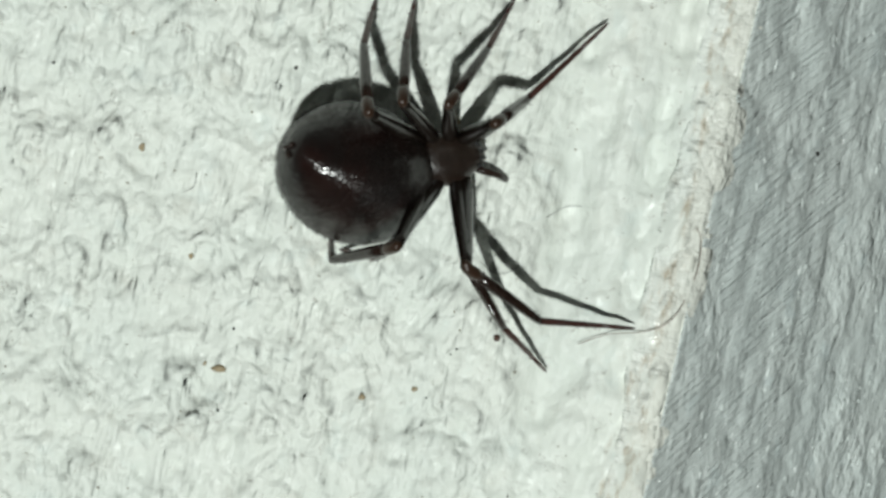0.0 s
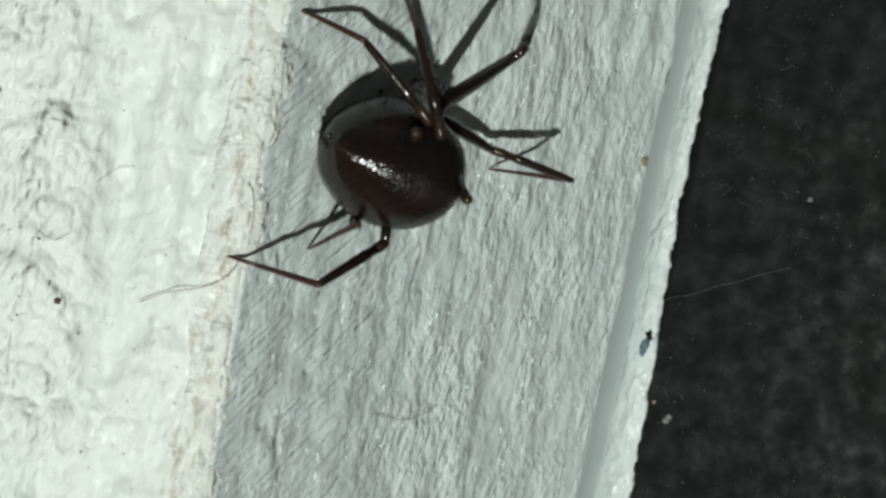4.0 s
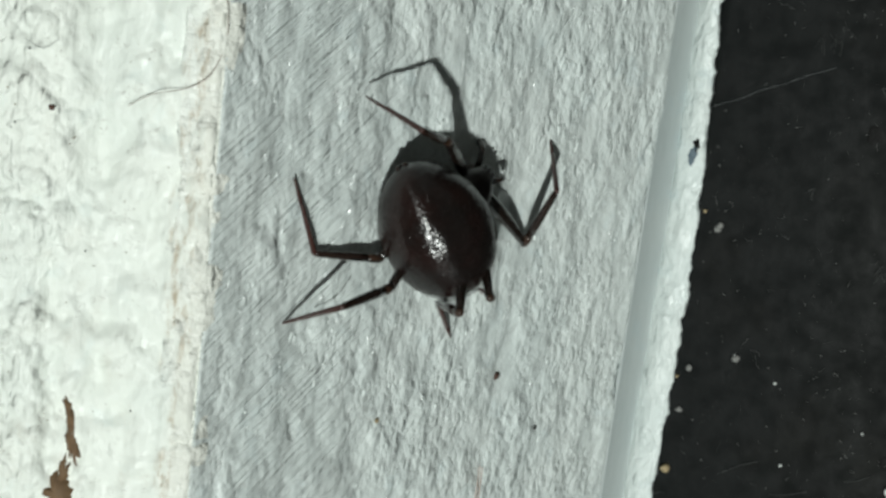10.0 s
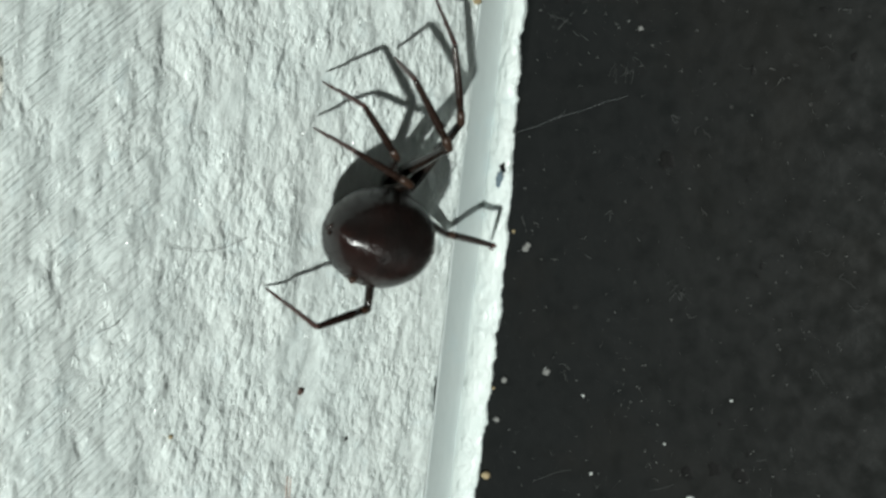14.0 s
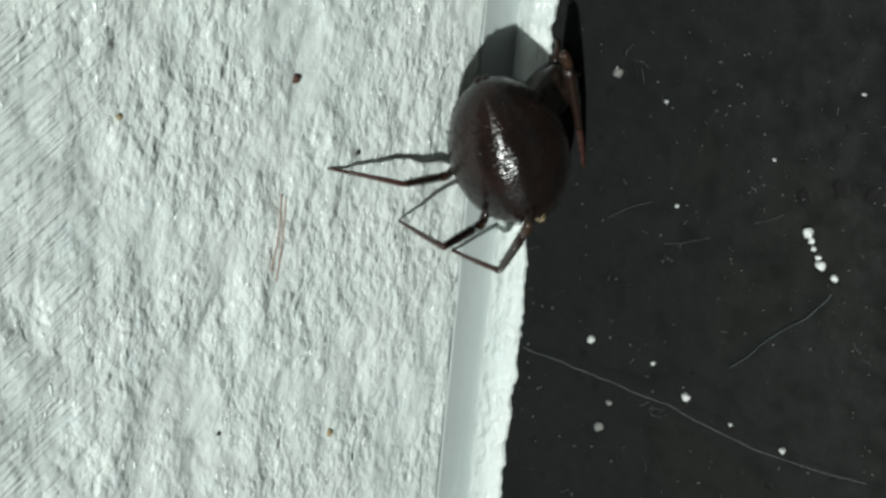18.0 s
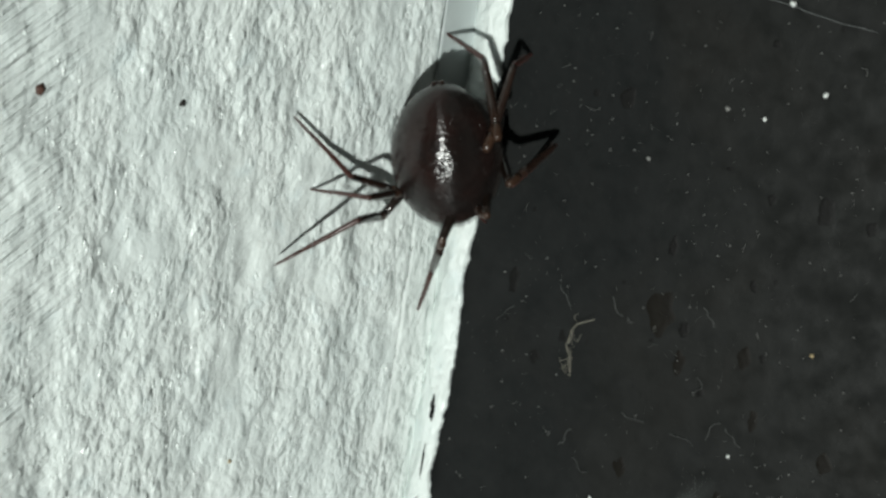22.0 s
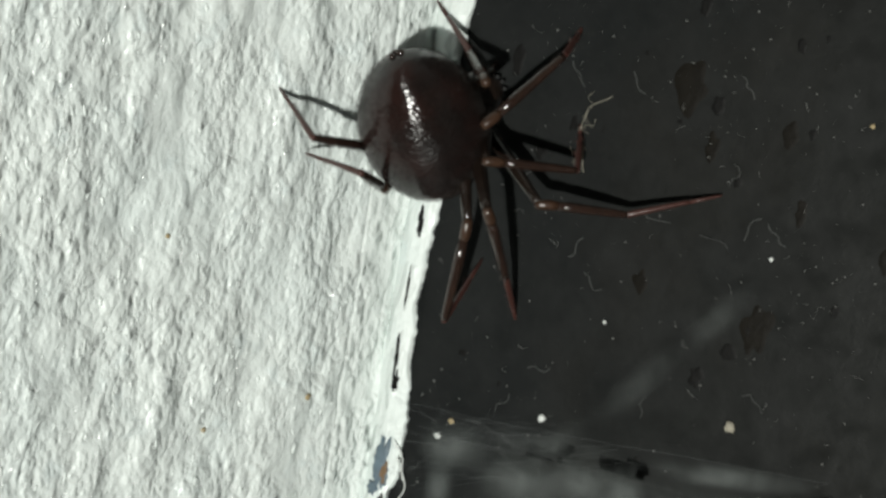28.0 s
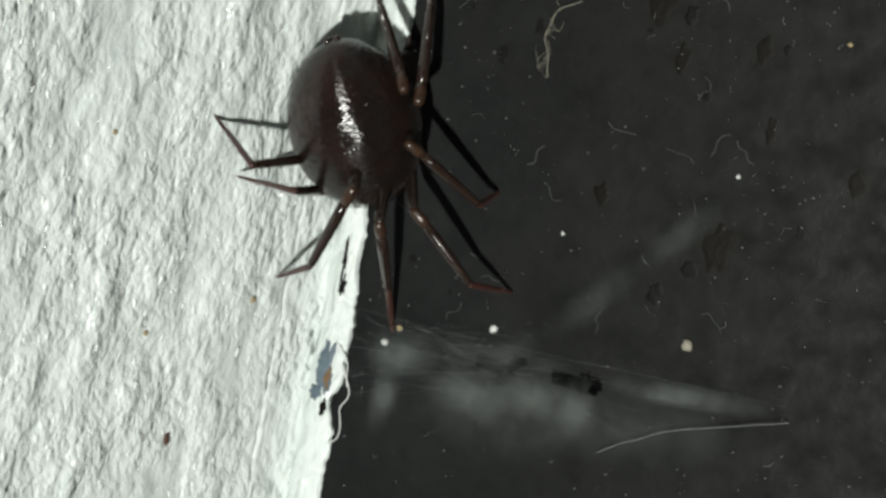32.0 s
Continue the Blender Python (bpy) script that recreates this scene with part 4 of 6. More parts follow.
for n in range(22):
    x, z = rng.uniform(27, 48), rng.uniform(-60, 6)
    pts = [(x, z)]
    for _ in range(3):
        pts.append((pts[-1][0] + rng.uniform(-0.5, 0.5), pts[-1][1] + rng.uniform(-0.45, 0.45)))
    thread("lint_fibre", "panel", pts, rng.uniform(0.010, 0.02), FIBRE_GREY, "short curled grey fibre on the black paint", "fibre", 0.06, 0.1)


for n, (x, z) in enumerate(((33.8, -71.8), (36.2, -68.2), (37.6, -68.5), (38.3, -66.2), (32.0, -70.7), (39.4, -68.3), (41.1, -68.3), (28.6, -63.8), (31.5, -63.0), (38.0, -61.4), (34.2, -62.9), (30.5, -77.4), (32.0, -75.7), (36.4, -75.9), (40.4, -75.1))):
    rng = random.Random(300 + n)
    way, pts = rng.uniform(0, 6.28), [(x, z)]
    for _ in range(4):
        way += rng.uniform(-1.1, 1.1)
        pts.append((pts[-1][0] + 0.32 * math.cos(way), pts[-1][1] + 0.32 * math.sin(way)))
    thread("lint_fibre", "panel", pts, rng.uniform(0.014, 0.024), FIBRE_GREY, "short curled grey fibre on the black paint", "fibre", 0.07, 0.12)


def lint_scrap(x, z, size, seed):
    """A loose tangle of fine fibres."""
    rng = random.Random(seed)
    bm = bmesh.new()
    for _ in range(9):
        a = on("panel", x + size * rng.uniform(-0.8, 0.8), z + size * rng.uniform(-0.6, 0.6), 0.08)[0]
        strand(bm, [a, a + size * Vector((rng.uniform(-0.5, 0.5), rng.uniform(-0.2, 0.0), rng.uniform(-0.5, 0.5))), a + size * Vector((rng.uniform(-0.9, 0.9), rng.uniform(-0.15, 0.0), rng.uniform(-0.8, 0.8)))], rng.uniform(0.006, 0.013), 4, 0.2, rng.random() * 9, 4)
    tagged(part("lint", bm, FIBRE_GREY, None), "small tangle of pale lint on the black paint", "lint", "lint tangles on the panel")


for n, (x, z, size) in enumerate(((27.3, -3.3, 0.9), (31.7, -3.2, 0.8), (27.4, -5.9, 0.7), (31.4, -8.2, 1.1), (36.4, -21.0, 0.7), (33.2, -44.9, 0.5))):
    lint_scrap(x, z, size, 70 + n)
thread("silk_thread", "panel", [(36.5, -41.7), (38.3, -39.6), (39.7, -38.3), (40.6, -36.9)], 0.03, plain("shimmering_silk", (0.06, 0.07, 0.075), 0.25, 0.5, 2.5, 0.7), "short shimmering band of silk beside white blobs", "silk", 0.1, 0.12)
for pts in ([(29.8, -35.3), (30.7, -34.6), (31.7, -34.1)], [(32.6, -36.1), (33.6, -35.8), (34.7, -35.3)], [(36.6, -34.2), (37.2, -33.9), (37.9, -33.5)]):
    thread("silk_thread", "panel", pts, 0.016, FIBRE_GREY, "short piece of dusty silk on the black paint", "silk", 0.06, 0.1)
grain("dust_grain", "panel", 40.2, -76.5, 0.24, FLUFF, "tan crumb of dirt on the black paint", "dirt", "tan crumbs on the panel", 0.7)


def veil_silk(name, dense):
    """Thin silk that thins out towards its rim and is uneven in between."""
    m, tree, b = material(name, (0.30, 0.33, 0.32), 0.7, spec=0.2)
    tc = tree.nodes.new("ShaderNodeTexCoord")
    mid = tree.nodes.new("ShaderNodeMapping")
    mid.inputs["Location"].default_value = (-1, -1, -1)
    mid.inputs["Scale"].default_value = (2, 2, 2)
    tree.links.new(tc.outputs["Generated"], mid.inputs["Vector"])
    flat = tree.nodes.new("ShaderNodeVectorMath")
    flat.operation = "MULTIPLY"
    flat.inputs[1].default_value = (1, 0, 1)
    tree.links.new(mid.outputs["Vector"], flat.inputs[0])
    size = tree.nodes.new("ShaderNodeVectorMath")
    size.operation = "LENGTH"
    tree.links.new(flat.outputs["Vector"], size.inputs[0])
    body = ramp(tree, size.outputs["Value"], 1.0, 0.15)
    thin = ramp(tree, cloud(tree, coords(tree), 0.42, 3, 0.55, 0.2), 0.25, 0.85)
    tree.links.new(times(tree, times(tree, body, thin), dense), b.inputs["Alpha"])
    return m


VEIL, VEIL_THIN = veil_silk("cobweb_veil", 0.27), veil_silk("cobweb_thin_veil", 0.10)
web = tagged(new("cobweb"), "thin hazy dusty cobweb sheet over the black paint", "cobweb")
for x, z, w, h, lean in ((28.3, -80.3, 2.3, 1.4, 4.0), (28.0, -82.2, 0.9, 2.4, 0.0), (31.6, -81.0, 2.8, 1.6, -8.0), (34.4, -80.4, 2.8, 1.5, -4.0), (36.4, -80.4, 1.2, 1.9, 10.0), (31.6, -79.2, 6.0, 0.7, 3.0), (40.4, -78.6, 4.4, 0.7, 6.0), (36.1, -75.6, 3.2, 0.9, 50.0), (38.9, -72.0, 2.8, 0.8, 52.0), (33.0, -79.0, 2.4, 0.8, 42.0), (32.5, -81.6, 6.5, 2.6, -3.0), (38.5, -80.6, 5.5, 2.2, 4.0)):
    bm = bmesh.new()
    grid = []
    for j in range(13):
        row = []
        for i in range(17):
            u, v = i / 8 - 1, j / 6 - 1
            sag = 0.7 + 0.35 * noise.noise(Vector((w * u * 0.5 + x, 0, h * v * 0.6 + z))) - 0.25 * u * u
            row.append(bm.verts.new((w * u, -sag, h * v)))
        grid.append(row)
    for a, b in zip(grid, grid[1:]):
        for i in range(16):
            bm.faces.new((a[i], a[i + 1], b[i + 1], b[i]))
    veil = part("veil", bm, VEIL_THIN if lean > 30 or w > 5.2 else VEIL, web)
    veil.matrix_local = Matrix.Translation((x * MM, panel_y(x) * MM, z * MM)) @ Matrix.Rotation(math.atan(KD), 4, "Z") @ Matrix.Rotation(radians(-lean), 4, "Y")
bm = bmesh.new()
for _ in range(45):
    x0, x1 = rng.uniform(25.4, 31), rng.uniform(30, 39)
    z0 = -78.8 - rng.random() ** 2 * 4
    z1 = -78.2 - rng.random() * 3.2
    a, b = on("panel", x0, z0, rng.uniform(0.2, 1.4))[0], on("panel", x1, z1, rng.uniform(0.2, 1.4))[0]
    strand(bm, [a, (a + b) / 2 + Vector((0, rng.uniform(-0.2, 0.4), rng.uniform(-0.4, 0.3))), b], 0.004, 3, 0.25, rng.random() * 9, 4)
part("loose_threads", bm, SILK_HAZE, web)["kind"] = "stuff"
for pts in ([(25.9, -81.6), (26.3, -82.6), (26.1, -83.6), (26.4, -84.6), (26.1, -85.6)], [(25.5, -80.9), (26.1, -81.5), (26.2, -82.5)]):
    thread("silk_thread", "panel", pts, 0.035, DUST_WHITE, "loose white thread hanging off the paint edge", "silk", 0.5, 0.3)
thread("silk_thread", "panel", [(37.6, -82.2), (39.2, -81.0), (41.3, -79.9), (44.9, -78.5)], 0.018, SILK, "curved dusty thread over the black paint", "silk", 0.4, 0.1)
bm = bmesh.new()
rng = random.Random(5)
for _ in range(10000):
    x, z = 26 + 26 * rng.random(), rng.uniform(-96, 14)
    if noise.noise(Vector((x * 0.25, 0, z * 0.25))) < rng.uniform(-0.6, 0.5):
        continue
    r = 0.015 + 0.05 * rng.random() ** 6
    at, n = on("panel", x, z, r * 0.6 + 0.03)
    bmesh.ops.create_cone(bm, segments=4, radius1=r, radius2=r * 0.4, depth=r, matrix=Matrix.Translation(at), cap_ends=True) if r > 0.045 else bm.faces.new([bm.verts.new(at + Vector((r * math.cos(a), -r * 0.4 * (k == 0), r * math.sin(a)))) for k, a in enumerate((rng.random() * 2, 2.1 + rng.random(), 4.2 + rng.random()))])
for _ in range(260):
    x, z = rng.uniform(26.5, 50), rng.uniform(-94, 6)
    a = on("panel", x, z, 0.05)[0]
    way, bend = rng.uniform(0, 6.28), rng.uniform(-1.2, 1.2)
    size = 0.06 + 0.32 * rng.random() ** 2
    b = a + Vector((size * math.cos(way), -KD * -size * math.cos(way), size * math.sin(way)))
    c = b + Vector((size * math.cos(way + bend), -KD * -size * math.cos(way + bend), size * math.sin(way + bend)))
    strand(bm, [a, b, c], rng.uniform(0.005, 0.011), 3, 0.0, 0, 3)
dust = tagged(part("dust", bm, DUST_GREY, None), "fine pale dust scattered over the black paint", "dust", kind="stuff")

bm = bmesh.new()
rng = random.Random(55)
for _ in range(1500):
    x, z = rng.uniform(-29, -1.8), rng.uniform(-50, 12)
    if noise.noise(Vector((x * 0.35, 2, z * 0.35))) < rng.uniform(-0.35, 0.55):
        continue
    r, n = 0.018 + 0.05 * rng.random() ** 2, 6
    rim = [bm.verts.new(on("board", x + r * rng.uniform(0.5, 1.4) * math.cos(2 * math.pi * i / n), z + r * rng.uniform(0.4, 1.1) * math.sin(2 * math.pi * i / n), 0.012)[0]) for i in range(n)]
    mid = bm.verts.new(on("board", x, z, 0.05)[0])
    for i in range(n):
        bm.faces.new((rim[i], rim[(i + 1) % n], mid))
tagged(part("grime", bm, plain("grey_brown_grime", (0.30, 0.27, 0.21), 0.8, 0.3, 1.2, 0.6), None), "grey-brown specks of grime over the white board", "grime", kind="stuff")



def motions():
    walk(spider, [
        (0, spot(-11.10, -1.60, -5.63, 0.689, 0.447, 0.476, -0.315)),
        (0.5, spot(-7.40, -1.60, -7.01, 0.715, 0.387, 0.513, -0.276)),
        (1, spot(-3.33, -1.60, -8.18, 0.613, 0.482, 0.471, -0.412)),
        (1.5, spot(-0.14, -1.60, -5.26, 0.666, 0.523, 0.390, -0.363)),
        (2, spot(1.07, -1.20, -3.77, 0.807, 0.503, 0.252, -0.183)),
        (2.5, spot(3.60, 1.44, -1.20, 0.833, 0.387, 0.388, -0.077)),
        (3, spot(6.41, 4.37, -0.54, 0.857, 0.451, 0.249, 0.010)),
        (3.5, spot(6.98, 4.97, -1.52, 0.862, 0.380, 0.335, -0.019)),
        (5.5, spot(8.76, 6.83, -3.45, 0.835, 0.363, 0.407, -0.075)),
        (6, spot(10.37, 8.51, -6.85, 0.812, 0.298, 0.488, -0.116)),
        (6.5, spot(9.92, 8.03, -6.84, 0.819, 0.322, 0.465, -0.092)),
        (7, spot(10.28, 8.41, -7.51, 0.809, 0.309, 0.487, -0.114)),
        (7.5, spot(10.35, 8.48, -6.63, 0.826, 0.305, 0.466, -0.091)),
        (8, spot(11.21, 9.37, -6.91, 0.825, 0.347, 0.435, -0.094)),
        (8.5, spot(10.96, 9.12, -7.18, 0.853, 0.212, 0.474, -0.052)),
        (9, spot(10.54, 8.68, -9.58, 0.850, 0.301, 0.428, -0.062)),
        (9.5, spot(10.46, 8.60, -9.80, 0.844, 0.340, 0.411, -0.061)),
        (10, spot(11.95, 10.15, -16.39, 0.834, 0.340, 0.425, -0.086)),
        (10.5, spot(14.30, 12.60, -19.52, 0.838, 0.375, 0.391, -0.067)),
        (11, spot(14.92, 13.25, -22.42, 0.798, 0.280, 0.513, -0.146)),
        (11.5, spot(14.32, 12.62, -21.16, 0.844, 0.347, 0.403, -0.068)),
        (12, spot(15.17, 13.51, -19.74, 0.837, 0.376, 0.392, -0.066)),
        (12.5, spot(15.35, 13.69, -18.26, 0.888, 0.296, 0.352, 0.006)),
        (13, spot(17.91, 16.37, -15.04, 0.892, 0.331, 0.306, 0.034)),
        (13.5, spot(19.08, 17.59, -13.55, 0.898, 0.326, 0.293, 0.045)),
        (14, spot(19.05, 17.56, -16.03, 0.899, 0.188, 0.394, 0.030)),
        (14.5, spot(19.50, 18.03, -15.55, 0.848, 0.302, 0.432, -0.057)),
        (16.5, spot(21.55, 20.16, -17.10, 0.833, 0.262, 0.476, -0.104)),
        (17, spot(23.14, 21.82, -23.18, 0.792, 0.241, 0.534, -0.169)),
        (17.5, spot(23.83, 22.54, -26.21, 0.796, 0.265, 0.526, -0.138)),
        (18, spot(26.30, 22.61, -29.01, 0.852, 0.406, 0.320, -0.083)),
        (18.5, spot(23.70, 22.40, -34.07, 0.801, 0.288, 0.511, -0.122)),
        (19, spot(25.95, 22.72, -36.13, 0.871, 0.354, 0.335, -0.062)),
        (19.5, spot(24.84, 23.09, -38.78, 0.884, 0.308, 0.349, -0.045)),
        (20, spot(23.36, 22.05, -42.31, 0.840, 0.277, 0.462, -0.066)),
        (20.5, spot(24.07, 22.79, -44.88, 0.846, 0.359, 0.394, -0.031)),
        (21, spot(26.10, 22.68, -52.03, 0.890, 0.294, 0.343, -0.061)),
        (21.5, spot(25.40, 22.91, -52.01, 0.864, 0.365, 0.342, -0.065)),
        (22, spot(25.54, 22.86, -53.83, 0.870, 0.260, 0.412, -0.071)),
        (22.5, spot(27.95, 22.06, -53.25, 0.953, 0.291, -0.003, -0.087)),
        (23, spot(26.75, 22.46, -58.31, 0.869, 0.226, 0.436, -0.055)),
        (23.5, spot(27.23, 22.30, -58.74, 0.958, 0.259, 0.076, -0.099)),
        (24, spot(27.05, 22.36, -61.60, 0.871, 0.316, 0.376, -0.020)),
        (24.5, spot(26.38, 22.58, -63.20, 0.877, 0.228, 0.422, -0.015)),
        (25, spot(26.12, 22.67, -64.01, 0.839, 0.257, 0.474, -0.077)),
        (25.5, spot(25.76, 22.79, -63.83, 0.849, 0.288, 0.436, -0.078)),
        (27.5, spot(26.18, 22.65, -63.21, 0.806, 0.231, 0.532, -0.116)),
        (28, spot(26.90, 22.41, -64.10, 0.805, 0.270, 0.517, -0.106)),
        (28.5, spot(25.95, 22.72, -65.17, 0.834, 0.286, 0.465, -0.078)),
        (29, spot(26.70, 22.48, -64.74, 0.841, 0.287, 0.453, -0.068)),
        (29.5, spot(25.61, 22.84, -65.66, 0.884, 0.310, 0.350, -0.014)),
        (30, spot(25.78, 22.78, -66.94, 0.857, 0.324, 0.399, -0.048)),
        (30.5, spot(25.76, 22.79, -67.60, 0.872, 0.288, 0.394, -0.026)),
        (31, spot(25.88, 22.75, -67.87, 0.843, 0.335, 0.416, -0.067)),
        (31.5, spot(25.44, 22.90, -68.08, 0.875, 0.234, 0.424, -0.029)),
        (32, spot(25.85, 22.76, -67.97, 0.868, 0.285, 0.403, -0.052)),
    ])
    walk(abdomen, [
        (0, spot(-0.00, -4.20, 0.00, 0.927, -0.290, 0.140, -0.192)),
        (0.5, spot(0.00, -4.20, 0.00, 0.939, -0.219, 0.168, -0.203)),
        (1, spot(-0.00, -4.46, 0.00, 0.940, -0.211, 0.102, -0.249)),
        (1.5, spot(-0.00, -4.50, 0.00, 0.943, -0.104, 0.073, -0.307)),
        (2, spot(-0.00, -4.20, 0.00, 0.862, 0.139, 0.074, -0.482)),
        (2.5, spot(-0.20, -5.00, 0.15, 0.945, -0.005, 0.152, -0.291)),
        (3, spot(-0.16, -4.03, 0.23, 0.884, 0.046, 0.147, -0.441)),
        (3.5, spot(-0.14, -4.19, 0.16, 0.862, 0.067, 0.250, -0.437)),
        (5.5, spot(-0.15, -4.43, 0.15, 0.842, 0.164, 0.189, -0.478)),
        (6, spot(-0.07, -4.60, 0.10, 0.832, 0.214, 0.208, -0.468)),
        (6.5, spot(-0.06, -4.36, 0.12, 0.821, 0.115, 0.260, -0.494)),
        (7, spot(-0.05, -4.84, 0.13, 0.841, 0.053, 0.287, -0.455)),
        (7.5, spot(-0.08, -4.23, 0.18, 0.850, 0.164, 0.210, -0.455)),
        (8, spot(-0.09, -4.60, 0.23, 0.851, 0.236, 0.092, -0.460)),
        (8.5, spot(-0.33, -4.12, 0.23, 0.792, 0.289, 0.249, -0.476)),
        (9, spot(-0.52, -3.94, 0.23, 0.740, 0.110, 0.310, -0.587)),
        (9.5, spot(-0.43, -3.89, 0.27, 0.687, 0.109, 0.321, -0.643)),
        (10, spot(-0.41, -3.88, 0.31, 0.656, 0.156, 0.314, -0.669)),
        (10.5, spot(-0.20, -4.19, 0.32, 0.669, 0.097, 0.305, -0.671)),
        (11, spot(-0.12, -4.97, 0.33, 0.816, 0.062, 0.286, -0.498)),
        (11.5, spot(-0.12, -4.07, 0.28, 0.768, -0.007, 0.317, -0.556)),
        (12, spot(-0.20, -4.44, 0.21, 0.806, -0.080, 0.289, -0.511)),
        (12.5, spot(-0.14, -4.22, 0.17, 0.813, 0.022, 0.342, -0.470)),
        (13, spot(-0.11, -4.32, 0.10, 0.830, 0.050, 0.317, -0.457)),
        (13.5, spot(-0.17, -4.37, 0.04, 0.816, 0.055, 0.327, -0.473)),
        (14, spot(-0.16, -4.43, -0.10, 0.863, 0.131, 0.322, -0.365)),
        (14.5, spot(-0.26, -4.35, 0.01, 0.838, 0.056, 0.280, -0.465)),
        (16.5, spot(-0.21, -4.35, -0.00, 0.783, 0.170, 0.299, -0.518)),
        (17, spot(-0.30, -4.55, -0.02, 0.740, 0.183, 0.303, -0.572)),
        (17.5, spot(-0.12, -3.89, -0.47, 0.714, 0.173, 0.320, -0.598)),
        (18, spot(-0.38, -4.32, 0.33, 0.528, 0.071, 0.351, -0.770)),
        (18.5, spot(-0.10, -3.89, -0.38, 0.657, 0.146, 0.349, -0.652)),
        (19, spot(-0.07, -3.91, -0.17, 0.487, 0.061, 0.422, -0.762)),
        (19.5, spot(-0.04, -3.90, -0.11, 0.464, 0.115, 0.451, -0.754)),
        (20, spot(-0.03, -3.88, -0.08, 0.508, 0.242, 0.372, -0.738)),
        (20.5, spot(-0.05, -3.89, -0.08, 0.456, 0.158, 0.390, -0.784)),
        (21, spot(-0.12, -3.90, 0.02, 0.465, 0.080, 0.537, -0.699)),
        (21.5, spot(-0.30, -4.09, 0.06, 0.457, 0.065, 0.458, -0.760)),
        (22, spot(-0.31, -3.86, -0.36, 0.517, 0.151, 0.478, -0.694)),
        (22.5, spot(-0.19, -3.87, 0.04, 0.199, -0.116, 0.638, -0.735)),
        (23, spot(-0.15, -3.90, 0.06, 0.519, 0.122, 0.555, -0.638)),
        (23.5, spot(0.01, -3.90, -0.17, 0.247, -0.057, 0.657, -0.709)),
        (24, spot(0.36, -3.82, -0.58, 0.474, 0.079, 0.572, -0.664)),
        (24.5, spot(0.16, -3.84, -0.43, 0.486, 0.149, 0.586, -0.632)),
        (25, spot(0.00, -3.86, -0.48, 0.534, 0.187, 0.488, -0.664)),
        (25.5, spot(0.06, -3.85, -0.57, 0.504, 0.065, 0.584, -0.633)),
        (27.5, spot(0.06, -3.86, -0.51, 0.672, 0.084, 0.496, -0.543)),
        (28, spot(0.09, -3.84, -0.53, 0.739, 0.062, 0.438, -0.508)),
        (28.5, spot(0.03, -3.85, -0.34, 0.650, 0.122, 0.454, -0.596)),
        (29, spot(-0.03, -3.87, -0.14, 0.595, 0.180, 0.429, -0.655)),
        (29.5, spot(0.07, -3.89, -0.08, 0.460, 0.196, 0.434, -0.750)),
        (30, spot(0.11, -3.87, -0.03, 0.515, 0.201, 0.434, -0.712)),
        (30.5, spot(0.12, -3.87, 0.03, 0.517, 0.179, 0.540, -0.639)),
        (31, spot(0.12, -3.88, 0.04, 0.544, 0.159, 0.493, -0.660)),
        (31.5, spot(0.06, -3.89, -0.11, 0.555, 0.220, 0.526, -0.605)),
        (32, spot(0.04, -3.84, -0.47, 0.576, 0.164, 0.460, -0.656)),
    ])
